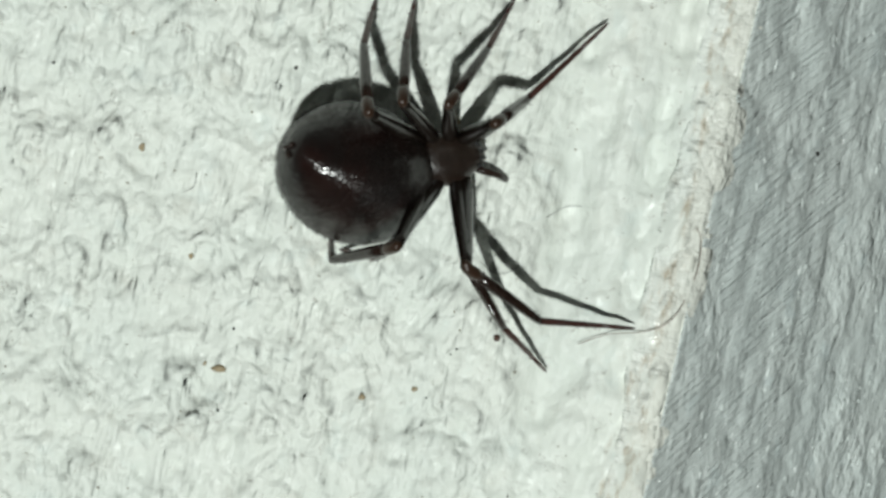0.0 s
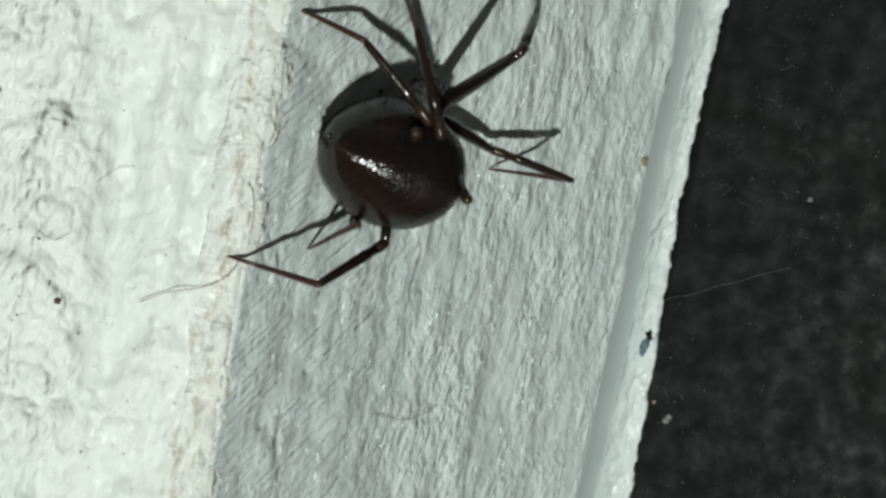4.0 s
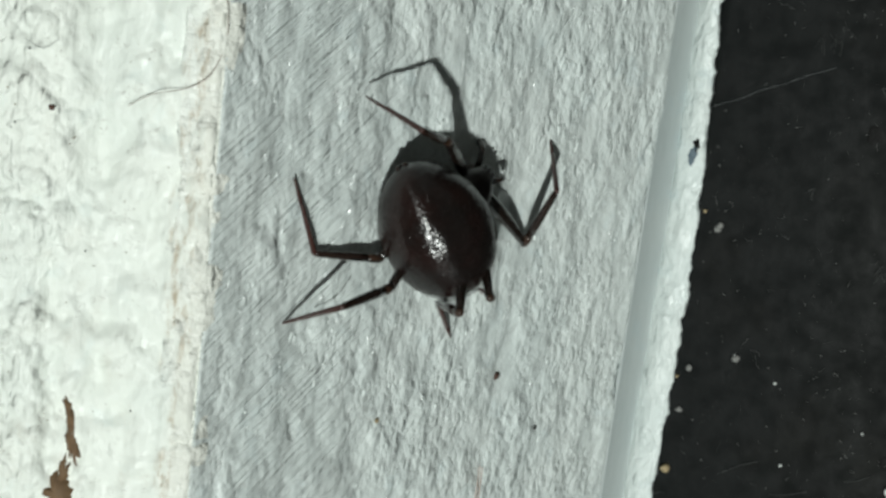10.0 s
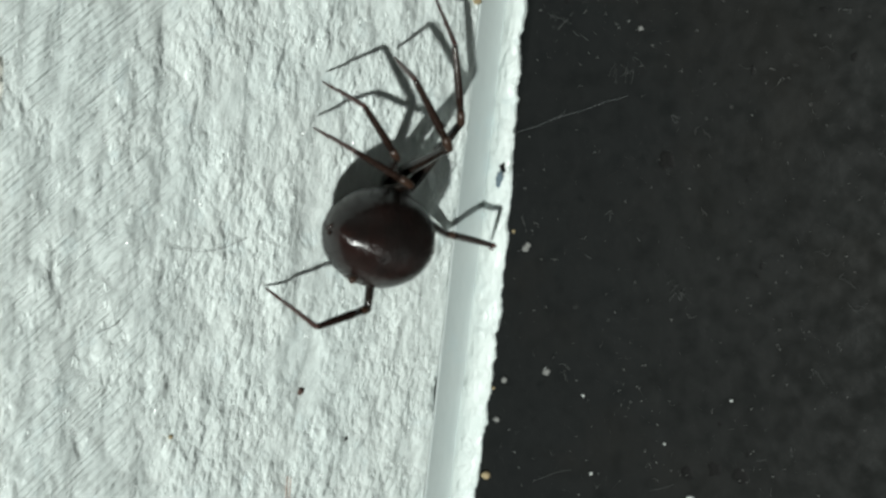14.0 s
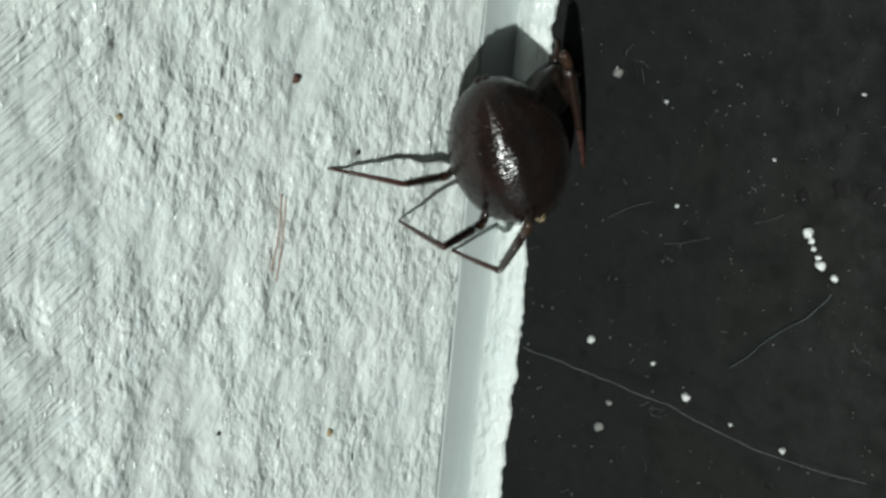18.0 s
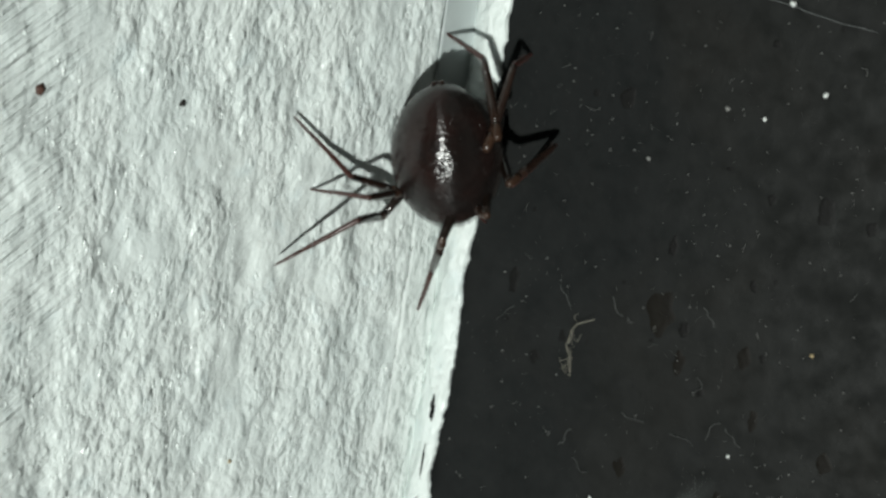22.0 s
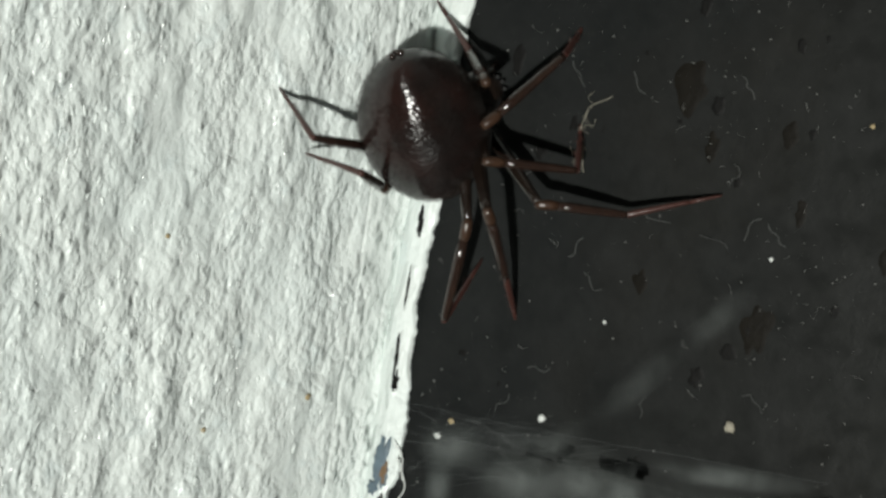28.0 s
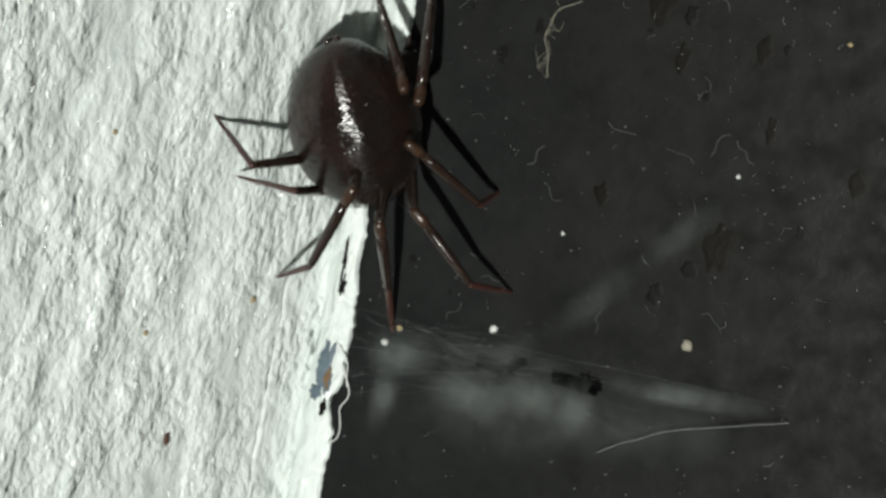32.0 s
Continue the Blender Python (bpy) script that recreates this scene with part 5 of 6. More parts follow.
    stride(legs['L1'], [
        (0, -0.06, -0.19, 0.98, -0.18, 0.68, -0.72, -0.53, 0.85, -0.05),
        (1, 0.32, 0.12, 0.94, -0.09, 0.73, -0.68, -0.46, 0.80, -0.40),
        (2, 0.36, 0.11, 0.93, -0.43, 0.83, -0.37, -0.38, 0.36, -0.85),
        (3, -0.32, -0.20, 0.92, -0.69, -0.31, 0.66, -0.64, 0.59, -0.50),
        (3.5, 0.11, -0.82, 0.57, -0.87, 0.47, 0.17, -0.14, 0.81, -0.57),
        (5.5, -0.41, -0.61, 0.68, 0.11, 0.80, -0.59, -0.64, 0.77, -0.01),
        (6, -0.11, -0.85, 0.52, -0.86, -0.16, 0.48, -0.35, 0.66, -0.66),
        (7, -0.50, -0.64, 0.58, -0.98, -0.19, 0.11, 0.38, 0.54, -0.75),
        (8, -0.53, -0.57, 0.64, -0.79, -0.36, 0.49, -0.31, 0.59, -0.75),
        (9, -0.29, -0.62, 0.73, -0.89, 0.40, 0.23, -0.04, 0.81, -0.59),
        (10, 0.25, -0.93, -0.28, 0.70, 0.70, -0.13, -0.95, 0.20, 0.23),
        (11, 0.46, -0.84, -0.28, -0.79, 0.27, 0.54, 0.49, 0.75, -0.45),
        (12, -0.26, -0.35, 0.90, -0.74, 0.60, -0.30, 0.54, 0.46, -0.70),
        (13, -0.10, -0.40, 0.91, -0.93, -0.04, 0.38, -0.28, 0.61, -0.74),
        (14, -0.10, -0.35, 0.93, -0.97, -0.00, 0.26, -0.04, 0.87, -0.49),
        (14.5, -0.13, -0.54, 0.83, -0.46, 0.88, -0.10, -0.47, 0.58, -0.66),
        (16.5, -0.28, -0.76, 0.59, -0.94, -0.29, 0.20, -0.59, 0.51, -0.63),
        (17, -0.39, -0.69, 0.61, -0.63, -0.67, 0.38, -0.51, 0.65, -0.56),
        (18, -0.06, -0.96, -0.27, 0.67, 0.59, 0.45, -0.51, 0.42, -0.75),
        (19, -0.24, -0.59, 0.77, -0.18, 0.70, -0.69, -0.98, -0.19, 0.07),
        (20, -0.02, -0.76, 0.65, -0.93, -0.24, 0.29, -0.43, 0.62, -0.66),
        (21, -0.29, -0.64, 0.71, 0.20, 0.84, -0.51, -0.74, 0.51, -0.44),
        (22, 0.09, -0.81, 0.57, -0.63, 0.76, -0.15, -0.36, 0.60, -0.71),
        (23, 0.17, -0.92, -0.34, 0.60, 0.78, -0.18, -0.83, 0.55, 0.09),
        (24, 0.01, -0.72, 0.69, -0.11, 0.75, -0.66, -0.62, 0.61, -0.49),
        (25, -0.01, -0.78, 0.62, -0.06, 0.87, -0.49, -0.77, 0.41, -0.49),
        (25.5, 0.45, -0.79, 0.41, -0.88, 0.46, 0.14, -0.48, 0.60, -0.65),
        (27.5, -0.04, -0.77, 0.63, -0.22, 0.84, -0.49, -0.73, 0.20, -0.65),
        (28, -0.05, -0.78, 0.63, -0.21, 0.75, -0.63, -0.48, 0.60, -0.64),
        (29, -0.07, -0.80, 0.60, -0.39, 0.81, -0.44, -0.30, 0.74, -0.61),
        (30, -0.05, -0.81, 0.59, -0.44, 0.84, -0.31, -0.26, 0.89, -0.38),
        (31, -0.05, -0.80, 0.60, -0.53, 0.77, -0.35, -0.15, 0.86, -0.48),
        (32, 0.03, -0.83, 0.56, -0.62, 0.73, -0.29, -0.04, 0.86, -0.51),
    ])
    stride(legs['L2'], [
        (0, -0.22, -0.37, 0.90, -0.47, 0.70, -0.53, -0.47, 0.64, -0.61),
        (1, -0.32, -0.32, 0.89, -0.36, 0.61, -0.71, -0.32, 0.58, -0.75),
        (2, -0.10, -0.24, 0.96, 0.10, 0.63, -0.77, -0.49, 0.47, -0.73),
        (3, -0.54, -0.25, 0.81, -0.62, -0.46, 0.64, -0.46, 0.69, -0.55),
        (3.5, 0.06, -0.77, 0.63, -0.99, -0.10, 0.11, -0.61, 0.24, -0.75),
        (5.5, -0.89, -0.37, 0.27, 0.82, 0.40, -0.40, -0.77, -0.61, 0.19),
        (6, -0.61, -0.74, 0.28, 0.02, 0.99, -0.15, -0.73, -0.67, -0.13),
        (7, -0.15, -0.83, 0.54, -0.73, 0.65, -0.22, -0.15, 0.86, -0.50),
        (8, -0.57, -0.53, 0.62, -0.43, -0.61, 0.67, -0.34, 0.17, -0.92),
        (9, -0.28, -0.59, 0.76, -0.83, -0.44, 0.33, -0.52, 0.45, -0.73),
        (10, -0.59, -0.51, 0.63, -0.54, -0.68, 0.49, -0.39, 0.37, -0.85),
        (11, -0.17, -0.69, 0.70, -0.83, -0.54, -0.10, -0.66, 0.10, -0.74),
        (12, -0.43, -0.62, 0.65, -0.63, -0.60, 0.49, -0.42, 0.26, -0.87),
        (13, -0.49, -0.48, 0.72, -0.77, -0.45, 0.44, -0.40, 0.55, -0.74),
        (14, -0.41, -0.62, 0.66, -0.93, -0.23, 0.30, -0.30, 0.71, -0.64),
        (14.5, -0.38, -0.60, 0.70, -0.91, -0.36, 0.22, -0.45, 0.52, -0.72),
        (16.5, 0.14, -0.95, -0.29, 0.51, 0.59, 0.63, -0.65, 0.60, -0.47),
        (17, 0.59, -0.69, -0.42, -0.66, -0.75, 0.00, -0.82, -0.51, 0.27),
        (18, -0.04, -0.97, -0.22, 0.57, 0.33, -0.75, -0.42, 0.85, 0.32),
        (19, 0.08, -0.95, -0.30, -0.42, -0.88, 0.22, -0.59, -0.02, -0.81),
        (20, 0.31, -0.82, -0.47, -0.80, -0.61, -0.01, -0.93, 0.10, 0.36),
        (21, -0.09, -0.85, -0.52, -0.89, -0.44, 0.13, -0.92, -0.21, 0.33),
        (22, 0.20, -0.72, -0.67, -0.62, -0.76, 0.20, -0.95, -0.30, 0.08),
        (23, -0.11, -0.95, -0.29, -0.38, 0.89, -0.25, -0.47, 0.76, 0.45),
        (24, -0.07, -0.89, -0.45, -0.69, -0.69, 0.23, -0.73, 0.59, -0.34),
        (25, 0.19, -0.87, -0.45, -0.50, -0.85, 0.14, -0.75, 0.58, -0.31),
        (25.5, 0.15, -0.93, -0.33, -0.55, -0.80, 0.24, -0.65, 0.65, -0.38),
        (27.5, 0.31, -0.86, -0.41, -0.27, -0.96, 0.08, -0.70, 0.51, -0.49),
        (28, 0.21, -0.90, -0.38, -0.38, -0.92, 0.12, -0.49, 0.52, -0.70),
        (29, 0.36, -0.81, -0.46, -0.40, -0.90, 0.15, -0.30, 0.70, -0.65),
        (30, 0.13, -0.94, -0.32, -0.48, -0.84, 0.24, -0.65, 0.57, -0.50),
        (31, 0.55, -0.55, -0.63, -0.57, -0.82, 0.00, -0.85, -0.40, 0.34),
        (32, 0.20, -0.93, -0.32, -0.42, -0.90, 0.12, -0.45, 0.62, -0.65),
    ])
    stride(legs['L3'], [
        (0, -0.27, -0.53, 0.80, -0.62, 0.41, -0.67, -0.47, 0.47, -0.74),
        (1, -0.32, -0.42, 0.85, -0.40, 0.38, -0.84, -0.35, 0.41, -0.84),
        (2, -0.96, -0.12, 0.27, 0.92, -0.08, 0.38, -0.13, 0.23, -0.96),
        (3, -0.57, -0.56, 0.60, -0.89, -0.27, 0.37, -0.17, 0.38, -0.91),
        (3.5, 0.33, -0.82, -0.47, -0.36, -0.56, 0.75, 0.18, 0.05, -0.98),
        (5.5, 0.60, -0.74, -0.29, -0.15, -0.92, 0.36, 0.19, 0.50, -0.84),
        (6, 0.54, -0.82, -0.22, -0.11, -0.98, 0.16, 0.16, 0.03, -0.99),
        (7, 0.44, -0.86, -0.28, -0.04, -0.93, 0.37, 0.08, 0.05, -1.00),
        (8, 0.67, -0.69, 0.26, 0.57, 0.44, -0.70, 0.35, 0.25, -0.90),
        (9, -0.33, -0.72, 0.61, 0.39, 0.67, -0.63, 0.09, -0.47, -0.88),
        (10, -0.00, -0.97, -0.24, -0.69, -0.72, -0.07, -0.93, 0.14, 0.34),
        (11, 0.01, -0.96, -0.26, -0.22, -0.95, -0.21, -0.64, -0.77, -0.10),
        (12, 0.32, -0.92, -0.24, -0.26, -0.94, 0.21, -0.11, -0.45, -0.89),
        (13, -0.39, -0.68, 0.62, 0.46, 0.61, -0.64, 0.03, -0.29, -0.96),
        (14, -0.20, -0.70, 0.69, -0.96, -0.22, -0.17, -0.31, 0.69, -0.66),
        (14.5, -0.36, -0.70, 0.62, 0.46, 0.68, -0.57, -0.16, -0.49, -0.85),
        (16.5, 0.61, -0.70, -0.38, 0.38, -0.91, 0.14, -0.83, 0.11, -0.55),
        (17, 0.54, -0.79, -0.29, -0.46, -0.87, -0.19, -0.97, -0.22, 0.07),
        (18, -0.06, -0.89, -0.45, -0.53, -0.71, 0.46, -0.88, -0.42, -0.22),
        (19, 0.33, -0.86, -0.39, -0.39, -0.92, 0.02, -0.79, 0.52, -0.33),
        (20, 0.32, -0.93, -0.19, -0.32, -0.95, 0.01, -0.10, 0.14, -0.99),
        (21, 0.26, -0.95, -0.16, -0.62, 0.74, -0.25, 0.24, 0.95, -0.20),
        (22, 0.12, -0.91, -0.39, -0.37, -0.88, 0.31, -0.32, 0.23, -0.92),
        (23, 0.18, -0.83, -0.53, -0.70, -0.60, 0.40, -0.42, 0.58, -0.70),
        (24, 0.55, -0.81, -0.20, -0.77, -0.63, -0.13, -0.19, 0.58, -0.79),
        (25, 0.54, -0.75, -0.39, -0.18, -0.96, 0.20, -0.15, 0.29, -0.95),
        (25.5, 0.49, -0.79, -0.37, -0.18, -0.92, 0.35, -0.18, 0.23, -0.95),
        (27.5, 0.75, -0.61, -0.25, -0.40, -0.89, 0.21, -0.22, 0.26, -0.94),
        (28, 0.53, -0.73, -0.43, -0.39, -0.81, 0.45, -0.27, 0.30, -0.92),
        (29, 0.52, -0.72, -0.46, -0.45, -0.82, 0.35, -0.18, 0.49, -0.85),
        (30, 0.50, -0.81, -0.30, -0.32, -0.93, 0.19, -0.26, 0.36, -0.90),
        (31, 0.47, -0.81, -0.36, -0.27, -0.87, 0.41, -0.33, 0.32, -0.89),
        (32, 0.45, -0.77, -0.44, -0.37, -0.83, 0.42, -0.26, 0.36, -0.90),
    ])
    stride(legs['L4'], [
        (0, -0.21, -0.62, 0.75, -0.58, 0.33, -0.74, -0.46, 0.48, -0.75),
        (1, -0.20, -0.57, 0.80, -0.53, -0.19, -0.83, -0.28, 0.32, -0.90),
        (2, -0.31, -0.52, 0.80, -0.54, 0.36, -0.76, -0.45, 0.64, -0.62),
        (3, 0.37, -0.92, 0.12, -0.64, -0.77, 0.09, -0.40, 0.02, -0.92),
        (3.5, 0.38, -0.92, -0.02, -0.38, -0.92, -0.02, -0.43, 0.24, -0.87),
        (5.5, 0.62, -0.76, -0.21, -0.38, -0.92, 0.02, -0.73, -0.45, -0.51),
        (6, 0.50, -0.86, -0.06, -0.36, -0.82, -0.45, -0.81, -0.56, -0.17),
        (7, 0.52, -0.79, -0.32, -0.42, -0.89, -0.16, -0.82, -0.57, -0.01),
        (8, 0.57, -0.82, 0.08, -0.17, -0.98, -0.13, -0.36, -0.22, -0.90),
        (9, 0.52, -0.85, -0.10, -0.21, -0.97, -0.10, -0.63, 0.36, -0.69),
        (10, 0.15, -0.99, -0.07, -0.42, -0.86, 0.29, 0.04, -0.04, -1.00),
        (11, 0.46, -0.89, 0.02, -0.35, -0.93, 0.14, -0.20, 0.02, -0.98),
        (12, 0.38, -0.92, -0.08, -0.35, -0.93, 0.09, -0.30, -0.35, -0.89),
        (13, 0.06, -0.98, -0.20, -0.60, -0.80, 0.04, -0.22, -0.03, -0.98),
        (14, 0.52, -0.77, -0.38, -0.53, -0.84, -0.10, -0.47, 0.63, -0.62),
        (14.5, 0.43, -0.90, -0.08, -0.23, -0.97, 0.03, -0.46, 0.44, -0.77),
        (16.5, 0.38, -0.92, -0.09, -0.35, -0.94, 0.02, -0.43, 0.11, -0.89),
        (17, 0.72, -0.67, -0.20, 0.18, -0.98, 0.11, 0.32, 0.26, -0.91),
        (18, 0.35, -0.87, -0.36, -0.39, -0.75, 0.54, -0.27, 0.33, -0.90),
        (19, 0.16, -0.98, 0.10, 0.36, -0.15, -0.92, 0.27, 0.31, -0.91),
        (20, 0.57, -0.75, -0.34, -0.04, -0.99, 0.13, 0.23, 0.15, -0.96),
        (21, 0.32, -0.81, -0.50, -0.56, -0.68, 0.48, -0.18, 0.53, -0.83),
        (22, 0.22, -0.78, -0.59, -0.33, -0.84, 0.43, -0.05, -0.48, -0.88),
        (23, 0.54, -0.60, -0.59, -0.58, -0.76, 0.29, -0.34, 0.49, -0.80),
        (24, -0.27, -0.94, 0.20, 0.12, 0.84, -0.53, 0.59, 0.18, -0.79),
        (25, 0.53, -0.82, -0.23, -0.30, 0.95, 0.00, 0.71, -0.02, -0.70),
        (25.5, 0.49, -0.83, -0.27, -0.28, 0.96, 0.02, 0.74, -0.14, -0.66),
        (27.5, 0.54, -0.82, 0.16, 0.54, 0.56, -0.63, 0.34, 0.77, -0.54),
        (28, 0.80, -0.58, 0.18, 0.85, -0.15, -0.50, -0.27, 0.96, -0.11),
        (29, 0.68, -0.73, -0.02, -0.10, -0.90, -0.43, -0.05, 0.27, -0.96),
        (30, 0.55, -0.74, -0.38, -0.01, -1.00, 0.04, -0.01, 0.10, -1.00),
        (31, 0.39, -0.90, 0.17, 0.59, -0.22, -0.78, 0.11, 0.39, -0.91),
        (32, 0.38, -0.92, 0.08, 0.51, -0.09, -0.86, 0.15, 0.43, -0.89),
    ])
    stride(legs['R1'], [
        (0, 0.55, -0.40, 0.73, 0.58, 0.75, -0.32, 0.23, 0.95, -0.19),
        (1, 0.15, 0.03, 0.99, 0.22, 0.69, -0.69, -0.23, 0.86, -0.46),
        (2, 0.59, 0.77, 0.26, -0.30, 0.70, -0.65, -0.31, 0.59, -0.75),
        (3, -0.07, -0.01, 1.00, -0.13, 0.96, -0.25, -0.42, 0.77, -0.48),
        (3.5, -0.42, -0.30, 0.86, 0.03, 0.92, -0.39, 0.07, 0.90, -0.42),
        (5.5, 0.68, 0.71, -0.19, 0.64, 0.71, 0.29, 0.55, 0.74, -0.39),
        (6, 0.00, 1.00, -0.03, 0.75, 0.60, 0.28, 0.45, 0.80, -0.39),
        (7, -0.00, -0.41, 0.91, 0.03, 0.90, -0.44, -0.29, 0.40, -0.87),
        (8, -0.34, -0.38, 0.86, -0.92, -0.05, 0.38, -0.16, 0.45, -0.88),
        (9, -0.44, -0.15, 0.88, -0.92, -0.11, 0.38, -0.28, 0.65, -0.70),
        (10, 0.82, 0.43, -0.39, -0.54, 0.07, 0.84, -0.24, 0.85, -0.47),
        (11, -0.30, -0.47, 0.83, -0.64, 0.70, -0.32, -0.30, 0.67, -0.68),
        (12, -0.38, -0.20, 0.90, -0.00, 0.88, -0.47, 0.03, 0.82, -0.57),
        (13, -0.22, 0.00, 0.97, 0.12, 0.96, -0.27, 0.10, 0.93, -0.35),
        (14, -0.31, 0.10, 0.95, -0.83, 0.21, 0.52, -0.28, 0.92, -0.27),
        (14.5, -0.08, -0.94, -0.34, 0.83, 0.55, -0.12, -0.50, 0.83, 0.26),
        (16.5, -0.41, -0.55, 0.73, -0.24, 0.97, -0.06, -0.32, 0.91, -0.27),
        (17, -0.20, -0.75, 0.64, 0.00, 1.00, 0.05, 0.05, 0.77, -0.63),
        (18, -0.44, -0.33, 0.83, 0.76, -0.10, -0.64, 0.57, 0.17, -0.80),
        (19, -0.11, -0.68, 0.73, -0.37, 0.93, -0.06, -0.21, 0.69, -0.69),
        (20, -0.27, -0.92, -0.28, 0.88, 0.47, -0.05, -0.21, 0.97, 0.10),
        (21, -0.18, -0.92, -0.35, 0.63, 0.55, -0.56, -0.27, 0.62, 0.73),
        (22, -0.12, -0.87, 0.47, -0.47, 0.84, 0.28, 0.20, 0.92, -0.34),
        (23, -0.15, -0.93, -0.34, 0.50, 0.71, -0.50, -0.21, 0.57, 0.80),
        (24, 0.57, -0.48, 0.67, -0.89, -0.09, 0.45, -0.02, 0.85, -0.53),
        (25, -0.14, -0.95, -0.27, 0.01, 0.85, 0.53, 0.51, 0.23, -0.83),
        (25.5, -0.32, -0.68, 0.66, -0.49, 0.84, -0.22, -0.37, 0.84, -0.40),
        (27.5, -0.33, -0.66, 0.67, -0.65, 0.65, -0.38, -0.33, 0.74, -0.58),
        (28, -0.02, -0.83, 0.56, -0.33, 0.82, 0.47, -0.12, 0.94, -0.32),
        (29, 0.21, -0.82, 0.54, -0.13, 0.84, 0.53, -0.30, 0.95, 0.06),
        (30, -0.18, -0.78, 0.59, -0.41, 0.91, -0.12, -0.20, 0.90, -0.40),
        (31, -0.17, -0.79, 0.59, -0.41, 0.91, -0.05, -0.14, 0.87, -0.48),
        (32, -0.09, -0.80, 0.59, -0.53, 0.85, 0.02, 0.01, 0.84, -0.53),
    ])
    stride(legs['R2'], [
        (0, 0.55, -0.34, 0.76, 0.68, 0.52, -0.52, 0.55, 0.63, -0.55),
        (1, 0.42, -0.40, 0.82, 0.45, 0.65, -0.60, -0.04, 0.56, -0.83),
        (2, -0.44, -0.90, -0.02, 0.95, 0.13, -0.30, 0.08, 0.88, -0.47),
        (3, -0.01, -0.96, -0.29, 0.68, 0.72, 0.10, 0.36, 0.67, -0.65),
        (3.5, 0.74, 0.63, -0.23, 0.84, 0.21, 0.50, -0.53, -0.14, -0.84),
        (5.5, 0.98, 0.12, -0.13, 0.85, 0.52, 0.09, 0.02, 0.71, -0.71),
        (6, 0.71, 0.67, -0.22, 0.14, 0.26, 0.96, -0.44, 0.48, -0.76),
        (7, 0.97, -0.23, 0.08, 0.70, 0.53, -0.48, 0.59, 0.58, -0.57),
        (8, 0.59, 0.74, -0.32, 0.47, 0.60, 0.64, 0.23, 0.86, -0.46),
        (9, 0.84, 0.54, -0.03, 0.40, 0.81, 0.43, -0.44, 0.90, 0.03),
        (10, 0.15, -0.97, -0.16, -0.26, 0.96, 0.05, 0.76, 0.49, -0.43),
        (11, 0.70, 0.66, -0.28, -0.29, 0.91, 0.29, -0.95, 0.19, 0.26),
        (12, -0.11, -0.53, 0.84, 0.36, 0.61, -0.70, 0.22, 0.56, -0.80),
        (13, 0.75, 0.59, -0.31, 0.80, 0.50, -0.32, -0.60, -0.70, 0.38),
        (14, 0.20, -0.96, -0.18, 0.44, 0.89, -0.10, 0.36, 0.91, -0.21),
        (14.5, 0.10, -0.54, 0.84, 0.53, 0.80, -0.29, -0.26, 0.34, -0.91),
        (16.5, -0.03, -0.96, -0.27, 0.15, 0.95, 0.28, 0.63, 0.64, -0.43),
        (17, 0.16, -0.75, 0.64, -0.09, 1.00, 0.04, 0.31, 0.76, -0.57),
        (18, 0.12, -0.97, -0.23, -0.16, 0.89, 0.42, 0.62, -0.11, -0.77),
        (19, 0.10, -0.97, -0.23, -0.02, 0.84, 0.54, 0.54, 0.09, -0.83),
        (20, 0.25, -0.74, 0.62, 0.07, 0.98, 0.20, 0.47, 0.41, -0.78),
        (21, 0.06, -0.97, -0.25, 0.11, 0.78, 0.62, 0.51, 0.31, -0.80),
        (22, 0.23, -0.84, 0.50, 0.11, 0.99, 0.11, 0.32, 0.12, -0.94),
        (23, -0.04, -0.96, -0.29, 0.39, 0.64, 0.66, 0.33, 0.60, -0.73),
        (24, -0.15, -0.94, -0.29, 0.31, 0.65, -0.69, 0.23, 0.59, 0.77),
        (25, 0.09, -0.88, 0.46, 0.89, 0.45, -0.05, 0.26, 0.91, -0.34),
        (25.5, 0.08, -0.84, 0.53, 0.92, 0.37, -0.15, 0.37, 0.84, -0.39),
        (27.5, 0.18, -0.85, 0.50, 0.53, 0.73, 0.44, -0.20, 0.97, -0.17),
        (28, 0.23, -0.82, 0.52, 0.42, 0.79, 0.44, -0.35, 0.87, -0.36),
        (29, -0.15, -0.96, -0.22, -0.17, 0.90, 0.39, 0.80, 0.37, -0.46),
        (30, 0.15, -0.92, 0.35, 0.93, 0.32, 0.17, 0.41, 0.84, -0.35),
        (31, 0.17, -0.88, 0.44, 0.92, 0.35, 0.16, 0.24, 0.91, -0.34),
        (32, 0.13, -0.89, 0.45, 0.94, 0.34, 0.07, 0.26, 0.90, -0.36),
    ])
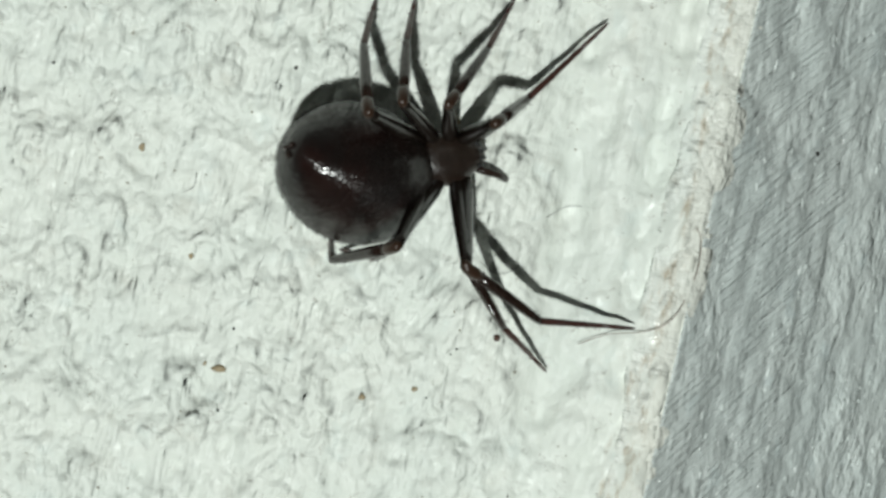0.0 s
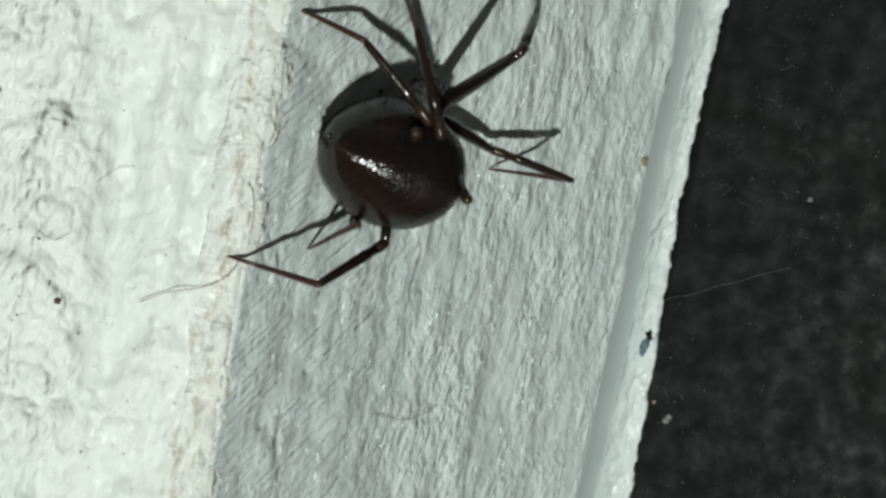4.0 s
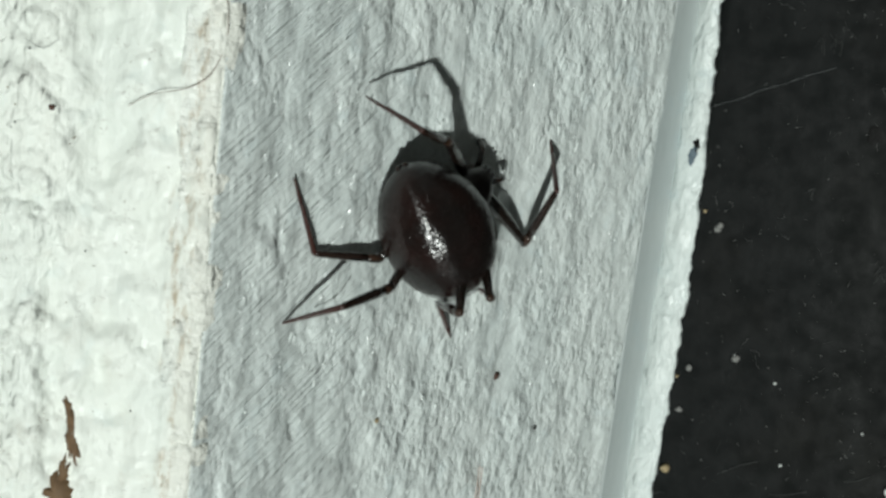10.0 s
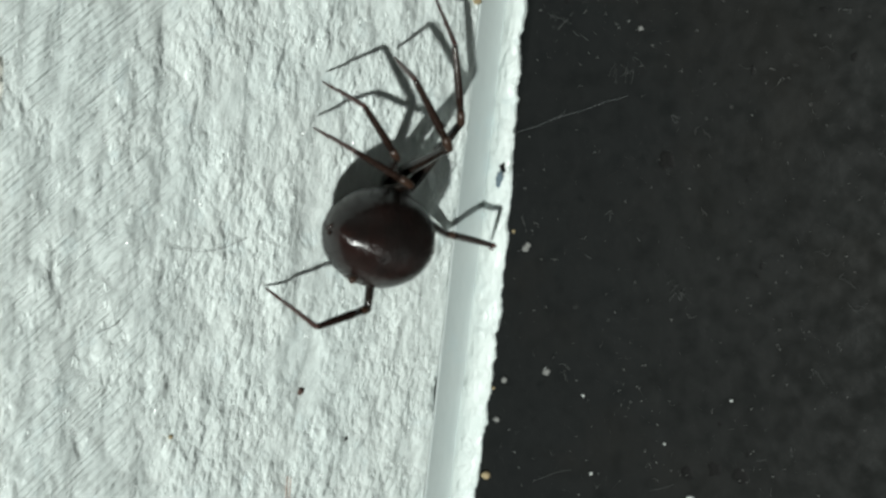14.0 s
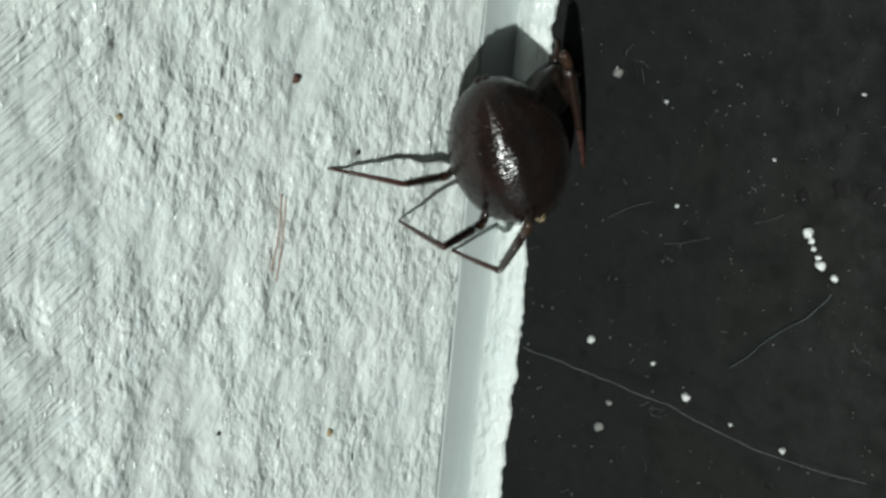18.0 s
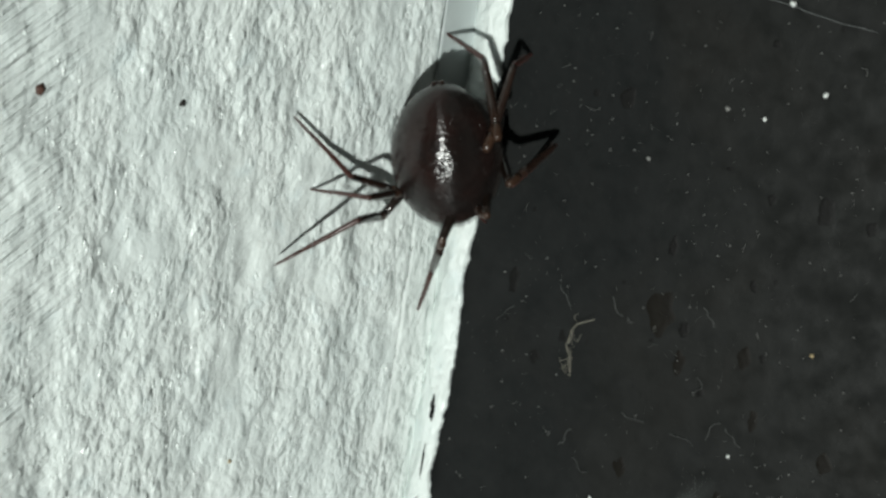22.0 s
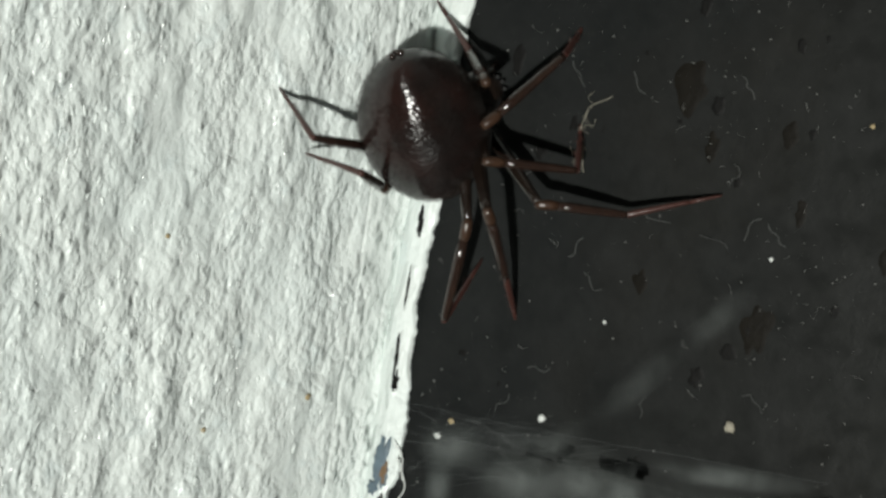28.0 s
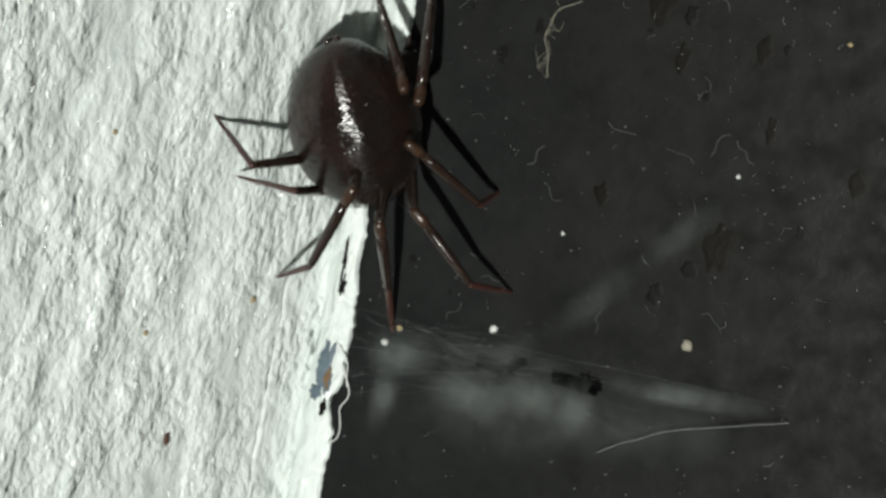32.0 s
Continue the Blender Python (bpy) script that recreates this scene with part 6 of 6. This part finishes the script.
    stride(legs['R3'], [
        (0, 0.32, -0.64, 0.69, 0.20, 0.11, -0.97, -0.09, -0.02, -1.00),
        (1, 0.28, -0.52, 0.80, 0.42, 0.14, -0.90, 0.43, 0.13, -0.89),
        (2, 0.82, 0.31, -0.48, 0.45, 0.53, -0.72, -0.97, -0.05, 0.22),
        (3, 0.75, 0.60, -0.28, 0.72, 0.28, -0.64, 0.30, 0.43, -0.85),
        (3.5, 0.29, -0.70, 0.65, 0.31, 0.67, -0.68, 0.09, 0.59, -0.80),
        (5.5, 0.03, -1.00, -0.04, 0.51, 0.69, -0.51, 0.28, 0.95, -0.15),
        (6, -0.15, -0.97, -0.21, 0.77, 0.64, 0.03, 0.29, 0.90, -0.33),
        (7, 0.19, -0.97, 0.12, 0.28, 0.66, -0.70, -0.02, 1.00, -0.01),
        (8, 0.37, -0.40, 0.84, 0.50, 0.56, -0.66, 0.03, 0.20, -0.98),
        (9, 0.56, -0.70, 0.44, 0.22, 0.64, -0.74, 0.21, 0.63, -0.74),
        (10, 0.42, -0.80, 0.43, 0.34, 0.63, -0.70, 0.26, 0.56, -0.78),
        (11, 0.23, -0.95, 0.20, 0.22, 0.54, -0.81, 0.18, 0.98, -0.09),
        (12, 0.24, -0.66, 0.71, 0.29, 0.60, -0.75, 0.13, 0.50, -0.86),
        (13, 0.87, 0.38, -0.31, 0.86, 0.20, -0.47, 0.50, 0.42, -0.76),
        (14, 0.79, 0.59, -0.15, 0.27, -0.53, 0.80, 0.40, 0.75, -0.53),
        (14.5, 0.85, 0.46, -0.25, 0.47, 0.09, 0.88, 0.19, 0.51, -0.84),
        (16.5, 0.79, -0.36, 0.50, 0.69, 0.68, -0.27, 0.72, 0.69, -0.06),
        (17, 0.58, -0.67, 0.46, 0.27, 0.81, -0.52, 0.33, 0.94, -0.10),
        (18, -0.14, -0.98, -0.12, -0.08, 0.74, -0.67, 0.97, 0.24, 0.01),
        (19, 0.45, -0.80, 0.40, 0.97, 0.14, -0.19, 0.32, 0.91, -0.26),
        (20, 0.62, -0.73, 0.27, 0.81, 0.47, -0.35, 0.63, 0.65, -0.44),
        (21, -0.14, -0.98, -0.16, 0.10, 0.97, -0.23, 0.86, 0.27, -0.44),
        (22, 0.34, -0.91, 0.25, -0.21, 0.65, -0.73, 0.73, 0.59, -0.35),
        (23, 0.33, -0.91, 0.26, 0.76, 0.56, -0.35, 0.65, 0.70, -0.31),
        (24, 0.66, -0.74, 0.15, 0.63, 0.12, 0.77, 0.57, 0.76, 0.31),
        (25, 0.44, -0.86, 0.24, 0.72, 0.52, -0.46, 0.66, 0.62, -0.43),
        (25.5, 0.45, -0.84, 0.30, 0.84, 0.32, -0.45, 0.65, 0.61, -0.47),
        (27.5, 0.93, -0.36, -0.11, 0.98, -0.19, 0.11, 0.86, 0.41, -0.31),
        (28, 0.66, -0.42, 0.62, 0.43, 0.64, 0.64, 0.11, 0.62, 0.78),
        (29, 0.82, -0.53, 0.22, 0.83, -0.12, 0.55, 0.70, 0.68, 0.22),
        (30, 0.86, -0.50, -0.04, 0.77, -0.49, 0.41, 0.91, 0.37, -0.17),
        (31, 0.57, -0.77, 0.28, 0.99, -0.08, 0.12, 0.65, 0.74, -0.19),
        (32, 0.58, -0.79, 0.18, 0.99, -0.04, 0.15, 0.58, 0.79, -0.21),
    ])
    stride(legs['R4'], [
        (0, 0.32, -0.57, 0.76, 0.09, -0.21, -0.97, -0.17, 0.35, -0.92),
        (1, 0.29, -0.46, 0.84, 0.30, -0.27, -0.91, -0.14, 0.05, -0.99),
        (2, 0.20, -0.85, 0.49, -0.01, -0.31, -0.95, -0.45, 0.04, -0.89),
        (3, -0.52, -0.48, 0.71, 0.47, 0.44, -0.77, 0.26, -0.40, -0.88),
        (3.5, -0.51, -0.62, 0.60, 0.42, 0.64, -0.64, 0.37, -0.36, -0.86),
        (5.5, 0.35, -0.87, 0.34, 0.53, 0.34, -0.78, 0.53, 0.31, -0.79),
        (6, 0.53, -0.68, 0.50, 0.53, 0.58, -0.62, 0.08, 0.26, -0.96),
        (7, 0.29, -0.81, 0.51, 0.49, 0.14, -0.86, 0.07, 0.60, -0.79),
        (8, 0.46, -0.58, 0.67, 0.57, 0.57, -0.60, 0.20, 0.29, -0.94),
        (9, 0.29, -0.90, 0.32, 0.18, 0.52, -0.84, 0.72, 0.34, -0.60),
        (10, 0.29, -0.90, 0.32, 0.18, 0.52, -0.84, 0.72, 0.34, -0.60),
        (11, 0.83, -0.50, -0.25, -0.56, -0.62, 0.55, 0.02, 0.19, -0.98),
        (12, -0.08, -0.99, -0.11, -0.81, -0.10, 0.57, 0.35, 0.61, -0.71),
        (13, -0.16, -0.99, -0.03, 0.32, 0.67, -0.67, 0.78, 0.53, -0.34),
        (14, -0.12, -0.98, -0.13, 0.06, 0.85, -0.53, 0.81, 0.54, -0.22),
        (14.5, 0.00, -0.99, -0.12, -0.92, -0.03, 0.39, 0.38, 0.65, -0.66),
        (16.5, 0.56, -0.79, 0.26, 0.69, 0.28, -0.67, 0.06, 0.26, -0.96),
        (17, 0.38, -0.81, 0.45, 0.45, 0.47, -0.76, -0.00, 0.73, -0.68),
        (18, 0.21, -0.95, 0.25, 0.34, -0.13, -0.93, -0.37, 0.23, -0.90),
        (19, 0.28, -0.95, 0.13, 0.31, 0.02, -0.95, -0.03, 0.48, -0.87),
        (20, 0.27, -0.92, 0.29, 0.62, 0.06, -0.79, -0.01, 0.56, -0.83),
        (21, -0.18, -0.98, -0.01, 0.64, 0.69, -0.34, 0.02, 0.53, -0.85),
        (22, 0.29, -0.95, -0.09, 0.46, 0.46, -0.76, 0.53, 0.28, -0.80),
        (23, 0.18, -0.93, -0.34, 0.40, 0.36, -0.84, 0.20, -0.63, -0.75),
        (24, 0.44, -0.90, -0.03, 0.21, 0.97, -0.11, 0.33, -0.24, -0.91),
        (25, 0.37, -0.92, 0.08, 0.53, 0.61, -0.59, 0.65, 0.50, -0.57),
        (25.5, 0.24, -0.94, 0.24, 0.56, 0.50, -0.66, 0.42, 0.58, -0.70),
        (27.5, -0.37, -0.93, 0.02, 0.03, 0.89, -0.45, 0.88, 0.33, -0.33),
        (28, 0.49, -0.73, 0.48, 0.77, 0.49, -0.41, 0.66, 0.57, -0.50),
        (29, 0.45, -0.85, 0.26, 0.80, 0.35, -0.49, 0.67, 0.60, -0.45),
        (30, 0.41, -0.91, -0.06, 0.68, -0.05, -0.74, 0.25, 0.18, -0.95),
        (31, 0.51, -0.86, 0.08, 0.88, -0.00, -0.47, 0.70, 0.31, -0.64),
        (32, 0.44, -0.89, 0.08, 0.73, 0.32, -0.61, 0.66, 0.38, -0.65),
    ])


motions()
